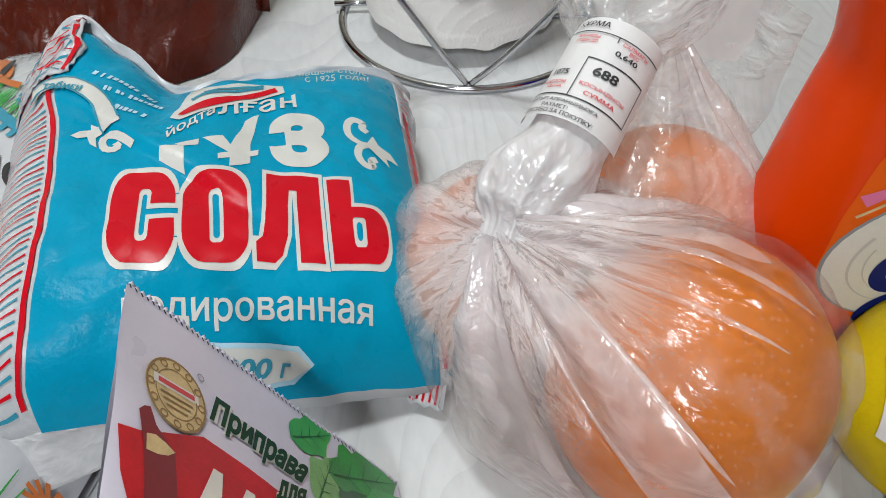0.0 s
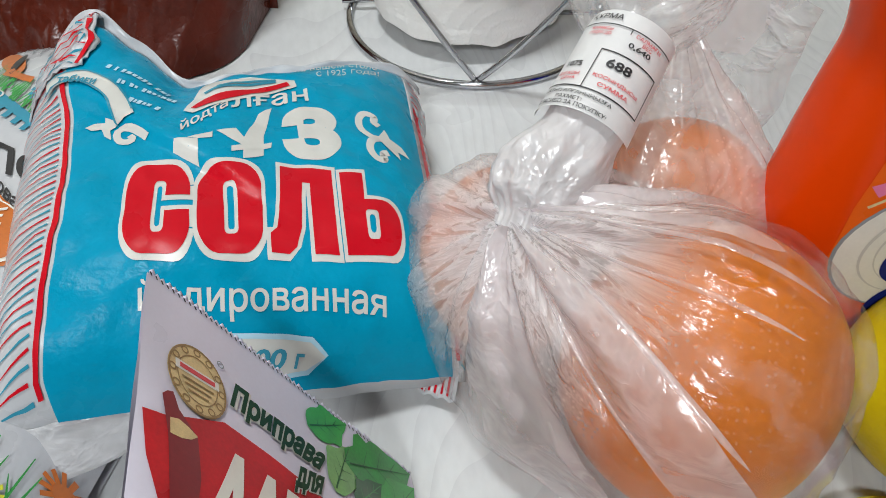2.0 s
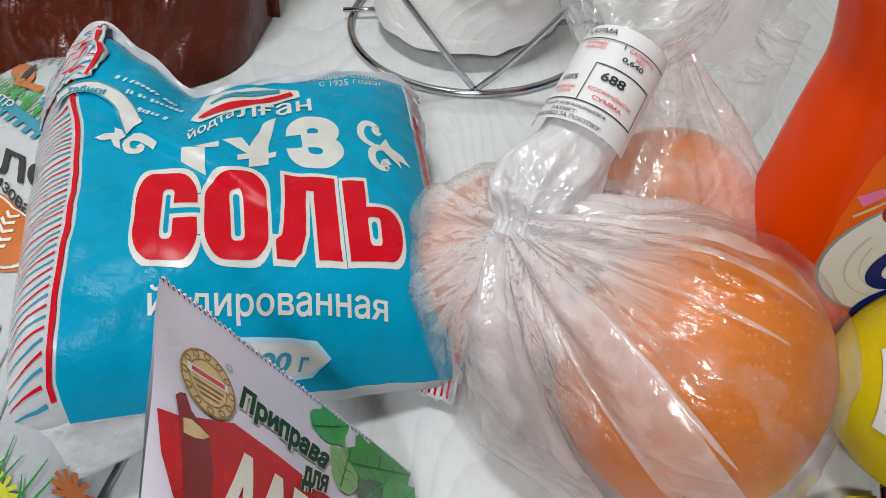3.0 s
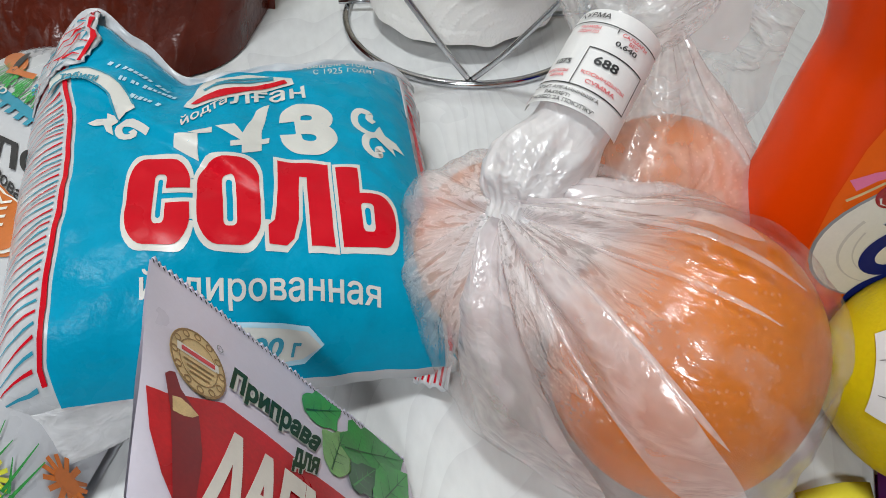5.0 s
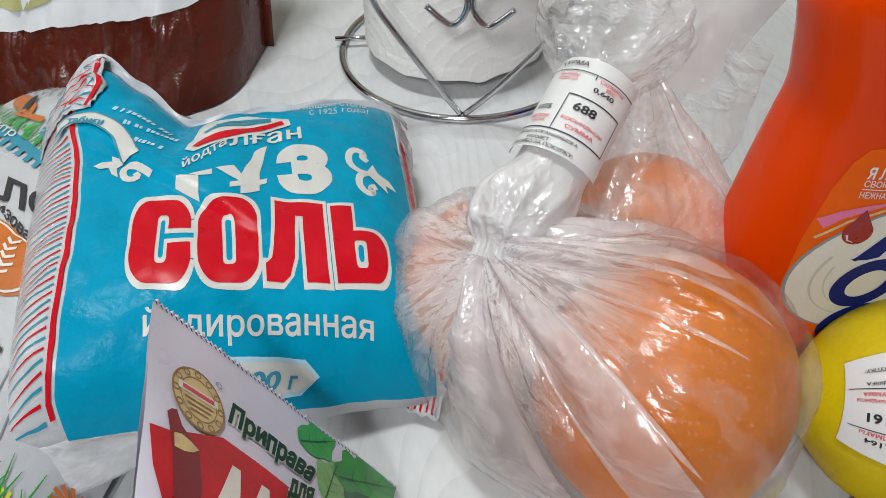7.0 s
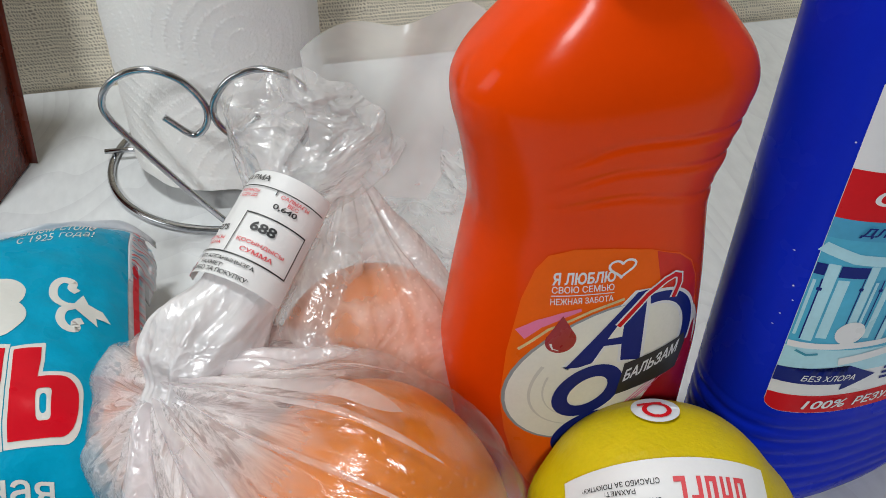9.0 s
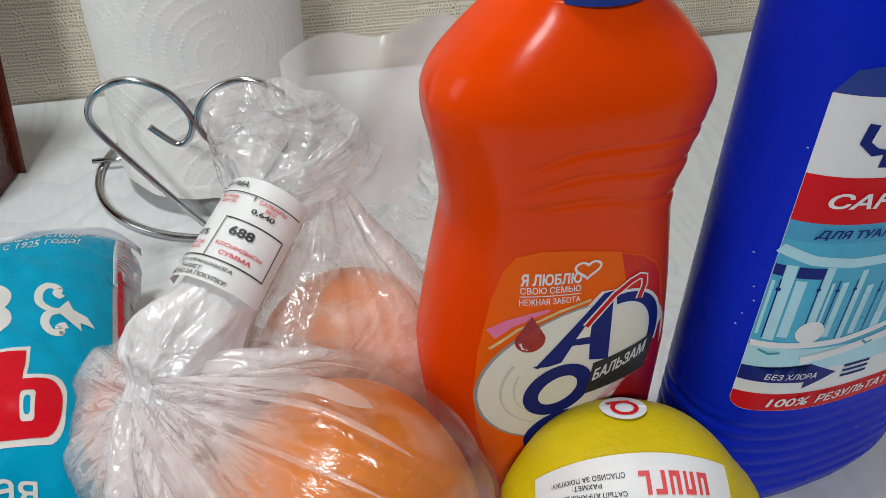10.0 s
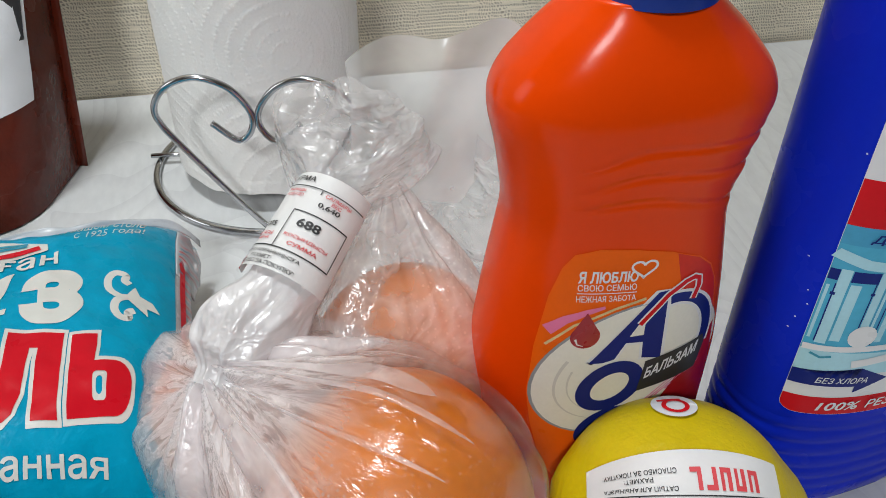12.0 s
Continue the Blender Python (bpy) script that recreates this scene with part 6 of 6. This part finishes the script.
    part("bag_mouth", lobe((0.0612, 0.1742, 0.099), (0.068, 0.203, 0.114), 0.0085, 0.0255, 0.8, 1.0, (0, 0, 1)), MOUTH_FILM, bag, "crumpled open mouth of the bag")
    def flap(s, w):
        """Flat doubled film that stands up behind the crumpled mouth."""
        foot = Vector((0.066 + 0.036 * s, 0.194 + 0.004 * s, 0.092 - 0.006 * s))
        head = Vector((0.064 + 0.072 * s, 0.212 + 0.012 * s, 0.124 + 0.018 * math.sin(0.3 + s * 2.6) + 0.003 * math.sin(s * 11)))
        p = foot * (1 - w) + head * w
        p.y += 0.004 * math.sin(s * 7 + w * 2) * w + 0.002 * math.sin(s * 15 - w * 3) * w
        return p + noise.noise_vector(p * 45) * 0.002 * w
    part("bag_mouth", sheet(flap, 0, 1, 0, 1, 50, 40), FLAP_FILM, bag, "flat flap of film at the bag's mouth")

    def tail(s, w):
        top = Vector((0.070 + 0.048 * s, 0.196 + 0.012 * math.sin(s * 3), 0.098 + 0.028 * s - 0.02 * s * s))
        foot = Vector((0.080 + 0.036 * s, 0.190 + 0.012 * s, 0.03 - 0.008 * s))
        p = top * (1 - w) + foot * w
        return p + Vector((0, 0.006 * math.sin(s * 11 + w * 4), 0)) + noise.noise_vector(p * 60) * 0.003
    part("hanging_film", sheet(tail, 0, 1, 0, 1, 40, 40), MOUTH_FILM, bag, "loose hanging film")

    # the price label wrapped round the neck
    def wrap(x, y):
        a = -1.6 + 2.8 * x
        s = 0.44 + 0.475 * y
        k = radius(min(s, 0.9)) + 0.003
        return KNOT + d * length * s + k * (front * math.cos(a) + side * math.sin(a))
    sgn = 1.0
    tst = (wrap(0.51, 0.5) - wrap(0.5, 0.5)).cross(wrap(0.5, 0.51) - wrap(0.5, 0.5))
    if tst.dot(front) < 0:
        sgn = -1.0
    cut = (0.05, 0.5)
    label = part("price_label", bend(place(poly_bm(rect(0, 0, 1, 1)), rect(0, 0, 1, 1)), wrap, sgn * 0.0001, cut), PAPER, bag, "white printed price label wrapped round the neck")

    def words(text, box, mat, bold=0.015):
        part("lettering", bend(place(text_bm(text, bold), rect(*box)), wrap, sgn * 0.0005, cut), mat, label)

    def bar(box, mat=BLACK_PRINT):
        part("rule", bend(place(poly_bm(rect(0, 0, 1, 1)), rect(*box)), wrap, sgn * 0.0004, cut), mat, label)
    words("ҚҰРМА", (0.22, 0.88, 0.48, 0.945), BLACK_PRINT)
    bar((0.16, 0.835, 0.96, 0.845))
    bar((0.575, 0.79, 0.583, 0.84))
    words("ЖАРАМДЫ", (0.27, 0.77, 0.45, 0.805), RED_INK)
    words("ГОДЕН ДО", (0.27, 0.725, 0.45, 0.76), RED_INK)
    words("САЛМАҒЫ", (0.62, 0.78, 0.84, 0.815), RED_INK)
    words("ВЕС", (0.69, 0.735, 0.77, 0.77), RED_INK)
    words("0,640", (0.60, 0.67, 0.78, 0.725), BLACK_PRINT, 0.02)
    words("1075", (0.22, 0.40, 0.36, 0.455), BLACK_PRINT, 0.02)
    words("БАҒАСЫ", (0.19, 0.31, 0.38, 0.345), RED_INK)
    words("ЦЕНА", (0.24, 0.26, 0.37, 0.295), RED_INK)
    for b in ((0.44, 0.585, 0.92, 0.597), (0.44, 0.20, 0.447, 0.59), (0.12, 0.20, 0.92, 0.212), (0.912, 0.2, 0.92, 0.59)):
        bar(b)
    words("688", (0.525, 0.445, 0.715, 0.53), BLACK_PRINT, 0.03)
    words("ҚОСЫНДЫСЫ", (0.48, 0.325, 0.84, 0.365), RED_INK)
    words("СУММА", (0.54, 0.255, 0.78, 0.295), RED_INK)
    words("САТЫП АЛҒАНЫҢЫЗҒА", (0.16, 0.125, 0.70, 0.165), BLACK_PRINT)
    words("РАХМЕТ!", (0.30, 0.075, 0.50, 0.11), BLACK_PRINT)
    words("СПАСИБО ЗА ПОКУПКУ!", (0.14, 0.02, 0.70, 0.06), BLACK_PRINT)
    bar((0.06, 0.0, 0.10, 0.13), RED_INK)
    return bag


build_bag()


# ---- the seasoning sachet ----
def build_sachet():
    t, r = Vector((-0.047, 0.0773, 0.098)), Vector((0.0074, 0.0844, 0.004))
    ex = r - t
    width = ex.length
    ex.normalize()
    ey = Vector((0.017, -0.0506, 0.0055))
    ey = (ey - ex * ey.dot(ex)).normalized()
    up = ex.cross(ey)
    if up.z < 0:
        up = -up
    tall = 0.115

    def front(u, v):
        """u along the serrated upper edge, v down the packet, both in metres."""
        a, b = u / width, v / tall
        puff = 0.006 * max(0.0, math.sin(math.pi * min(1, max(0, a)))) ** 0.7 * smooth(0.04, 0.5, b)
        puff += 0.0007 * noise.noise(Vector((u * 40, v * 40, 2)))
        return t + ex * u + ey * v + up * puff
    sachet = thing("seasoning_sachet", (r.x, r.y - 0.03, 0), "lavender and red seasoning sachet propped on its side", "seasoning sachet")
    bm = sheet(front, 0, width, 0, tall, 40, 40)
    sheet(lambda u, v: front(u, v) - up * (0.0006 + 2 * max(0, (front(u, v) - t - ex * u - ey * v).dot(up))), 0, width, 0, tall, 40, 40, bm=bm)
    part("wrapper", bm, LAVENDER, sachet, "lavender printed film wrapper")
    sg = 1.0 if (front(0.03, 0.02) - front(0.02, 0.02)).cross(front(0.02, 0.03) - front(0.02, 0.02)).dot(up) > 0 else -1.0
    cut = (0.003, 0.003)

    def lay(bm, mat, lift, name, label="", cut=cut):
        return part(name, bend(bm, front, sg * (0.0002 + 0.35 * (lift - 0.0003)), cut), mat, sachet, label)
    bm = bmesh.new()
    n = 62
    for k in range(n):
        x = width * k / n
        d = width / n
        p = [bm.verts.new(front(xx, yy)) for xx, yy in ((x, 0), (x + d, 0), (x + d / 2, -0.0011))]
        bm.faces.new(p)
    part("serrated_edge", solid(bm, 0.0003), LAVENDER, sachet, "serrated upper edge")
    bm = bmesh.new()
    for k in range(n):
        x = width * k / n
        line_bm([(x + 0.0002, 0.0003), (x + 0.0008, 0.0012)], 0.0005, bm)
    tagged(lay(bm, BLACK_PRINT, 0.0003, "edge_mark_set", cut=None), kind="stuff")
    lay(poly_bm([(0.0011, 0.039), (0.0058, 0.0385), (0.0224, 0.0312), (0.0353, 0.0331), (0.0528, 0.0363), (0.0641, 0.0368), (0.085, 0.037), (width, 0.04), (width, tall), (0.012, tall), (0.0100, 0.07), (0.0081, 0.0621), (0.0058, 0.0579), (0.0027, 0.049)]), SPICE_RED, 0.0004, "red_field", "red printed field")
    lay(poly_bm([(0.0053, 0.0333), (0.0066, 0.0318), (0.0081, 0.0312), (0.0095, 0.0352), (0.0142, 0.0399), (0.0146, 0.05), (0.0132, 0.0602), (0.013, 0.08), (0.009, 0.08), (0.0082, 0.0618), (0.0069, 0.0428)]), SPICE_DARK, 0.0007, "pepper_print", "dark red printed pepper")
    lay(poly_bm([(0.0072, 0.0385), (0.0094, 0.0378), (0.0118, 0.0386), (0.0142, 0.0399), (0.0124, 0.0415), (0.0100, 0.0423), (0.0073, 0.0423)]), GOLD_PRINT, 0.0009, "pepper_tip")
    sx, sy = 0.0149, 0.0239
    lay(poly_bm(disc_pts(sx, sy, 0.0084, 0.0098, 32)), GOLD_PRINT, 0.0010, "seal", "gold oval seal")
    for rx, ry, w in ((0.0083, 0.0097, 0.0005), (0.0058, 0.0068, 0.0003)):
        lay(ring_bm(sx, sy, rx, ry, w), GOLD_DARK, 0.0013, "seal_ring", cut=None)
    lay(place(poly_bm(rect(0, 0, 1, 1)), rect(sx - 0.0062, sy - 0.0004, sx + 0.0062, sy - 0.0030)), CREAM_PRINT, 0.0013, "seal_band", "cream band")
    lay(place(poly_bm(rect(0, 0, 1, 1)), rect(sx - 0.0050, sy - 0.0010, sx + 0.0050, sy - 0.0024)), RED_INK, 0.0015, "seal_bar")
    for k in range(3):
        lay(line_bm([(sx - 0.0045 + 0.0008 * k, sy + 0.0012 + 0.0016 * k), (sx + 0.0045 - 0.0008 * k, sy + 0.0012 + 0.0016 * k)], 0.0005), GOLD_DARK, 0.0015, "seal_bar", cut=None)
    for k in range(12):
        a = k * math.tau / 12
        lay(ring_bm(sx + 0.0070 * math.cos(a), sy + 0.0082 * math.sin(a), 0.0011, 0.0011, 0.0004, 12), GOLD_DARK, 0.0013, "seal_scroll", cut=None)
    lay(ring_bm(0.0222, 0.0142, 0.0011, 0.0011, 0.0003, 14), GREY_PRINT, 0.0008, "small_mark", cut=None)

    def words(text, quad, mat, bold=0.0, lift=0.0012, name="lettering"):
        lay(place(text_bm(text, bold, 0.1), quad), mat, lift, name)
    ink = material("dark_green_ink", (0.006, 0.045, 0.014), rough=0.35, spec=0.2)
    for mat, bold, lift, nm in ((SALT_WHITE, 0.13, 0.0009, "letter_outline"), (ink, 0.045, 0.0012, "lettering")):
        words("При", ((0.0238, 0.0272), (0.0372, 0.0278), (0.0398, 0.0176), (0.0262, 0.0170)), mat, bold, lift, nm)
        words("права", ((0.0368, 0.0288), (0.0535, 0.0298), (0.0602, 0.0200), (0.0395, 0.0190)), mat, bold, lift, nm)
        words("для", ((0.0415, 0.0408), (0.0520, 0.0378), (0.0565, 0.0288), (0.0453, 0.0308)), mat, bold, lift, nm)
    words("ΛАГМАНА", ((0.0132, 0.0625), (0.0700, 0.0735), (0.0850, 0.0480), (0.0191, 0.0381)), CREAM_PRINT, 0.06)
    pale = material("pale_leaf_print", (0.2, 0.42, 0.14), rough=0.35, vary=0.3, scale=90)
    fresh = material("fresh_leaf_print", (0.05, 0.36, 0.07), rough=0.35, vary=0.3, scale=110)

    def leaf(base, tip, wide, mat, lift, lobes=3, seed=0.0):
        """A lobed leaf from base to tip with a raised midrib and side veins."""
        b, q = Vector(base), Vector(tip)
        d = q - b
        side = Vector((-d.y, d.x)).normalized() * wide
        def edge(t, sgn):
            k = math.sin(math.pi * t ** 0.8) * (1 + 0.16 * math.sin(t * lobes * 6.28 + seed)) + 0.05 * math.sin(t * 23 + seed)
            p = b + d * t + side * k * sgn
            return (min(width - 0.0004, max(0.0004, p.x)), max(0.0005, p.y))
        ring = [edge(i / 14, 1) for i in range(15)] + [edge(1 - i / 14, -1) for i in range(1, 14)]
        lay(poly_bm(ring), mat, lift, "leaf_print", "green printed leaf")
        vein = LEAF_DARK if mat is not LEAF_DARK else LEAF_GREEN
        lay(line_bm([edge(t, 0) for t in (0.05, 0.3, 0.6, 0.95)], 0.0006, taper=True), vein, lift + 0.0003, "leaf_vein", cut=None)
        for t in (0.25, 0.45, 0.65):
            for sgn in (-0.8, 0.8):
                lay(line_bm([edge(t, 0), edge(min(1, t + 0.14), sgn * 0.7)], 0.0003, taper=True), vein, lift + 0.0003, "leaf_vein", cut=None)
    leaf((0.0545, 0.0128), (0.0745, 0.001), 0.0062, fresh, 0.0006, 2)
    leaf((0.060, 0.031), (0.074, 0.009), 0.0062, pale, 0.0008, 2, 1.0)
    leaf((0.070, 0.0165), (0.1075, 0.0015), 0.0095, LEAF_GREEN, 0.0010, 4)
    leaf((0.069, 0.031), (0.088, 0.0145), 0.0048, LEAF_DARK, 0.0014, 3)
    leaf((0.082, 0.031), (0.108, 0.006), 0.0085, fresh, 0.0012, 3, 2.0)
    leaf((0.094, 0.036), (0.106, 0.020), 0.006, LEAF_GREEN, 0.0016, 3)
    return sachet


build_sachet()


# ---- the purple packet in front of the lemon ----
def build_packet():
    packet = thing("purple_packet", (0.172, 0.066, 0), "purple sweet packet with a yellow end lying on the table", "packet")

    def top_face(u, v):
        p = Vector((0.155 + 0.06 * u, 0.098 - 0.06 * v, 0))
        p.x += -0.012 * v
        b = max(0.0, (1 - abs(2 * u - 1) ** 4) * (1 - abs(2 * v - 1) ** 4)) ** 0.6
        p.z = 0.003 + 0.011 * b + 0.0008 * noise.noise(p * 90)
        return p
    bm = sheet(top_face, 0, 1, 0, 1, 24, 24)
    sheet(lambda u, v: Vector((top_face(u, v).x, top_face(u, v).y, 0.0008)), 0, 1, 0, 1, 4, 4, bm=bm)
    part("wrapper", bm, PURPLE_FILM, packet, "purple film wrapper")
    part("yellow_end", solid(sheet(lambda u, v: Vector((0.128 + 0.0235 * u, 0.0875 - 0.05 * v + 0.006 * u, 0.003 + 0.003 * math.sin(u * 3))), 0, 1, 0, 1, 10, 10), 0.0006), YELLOW_FILM, packet, "yellow film end")
    return packet


build_packet()
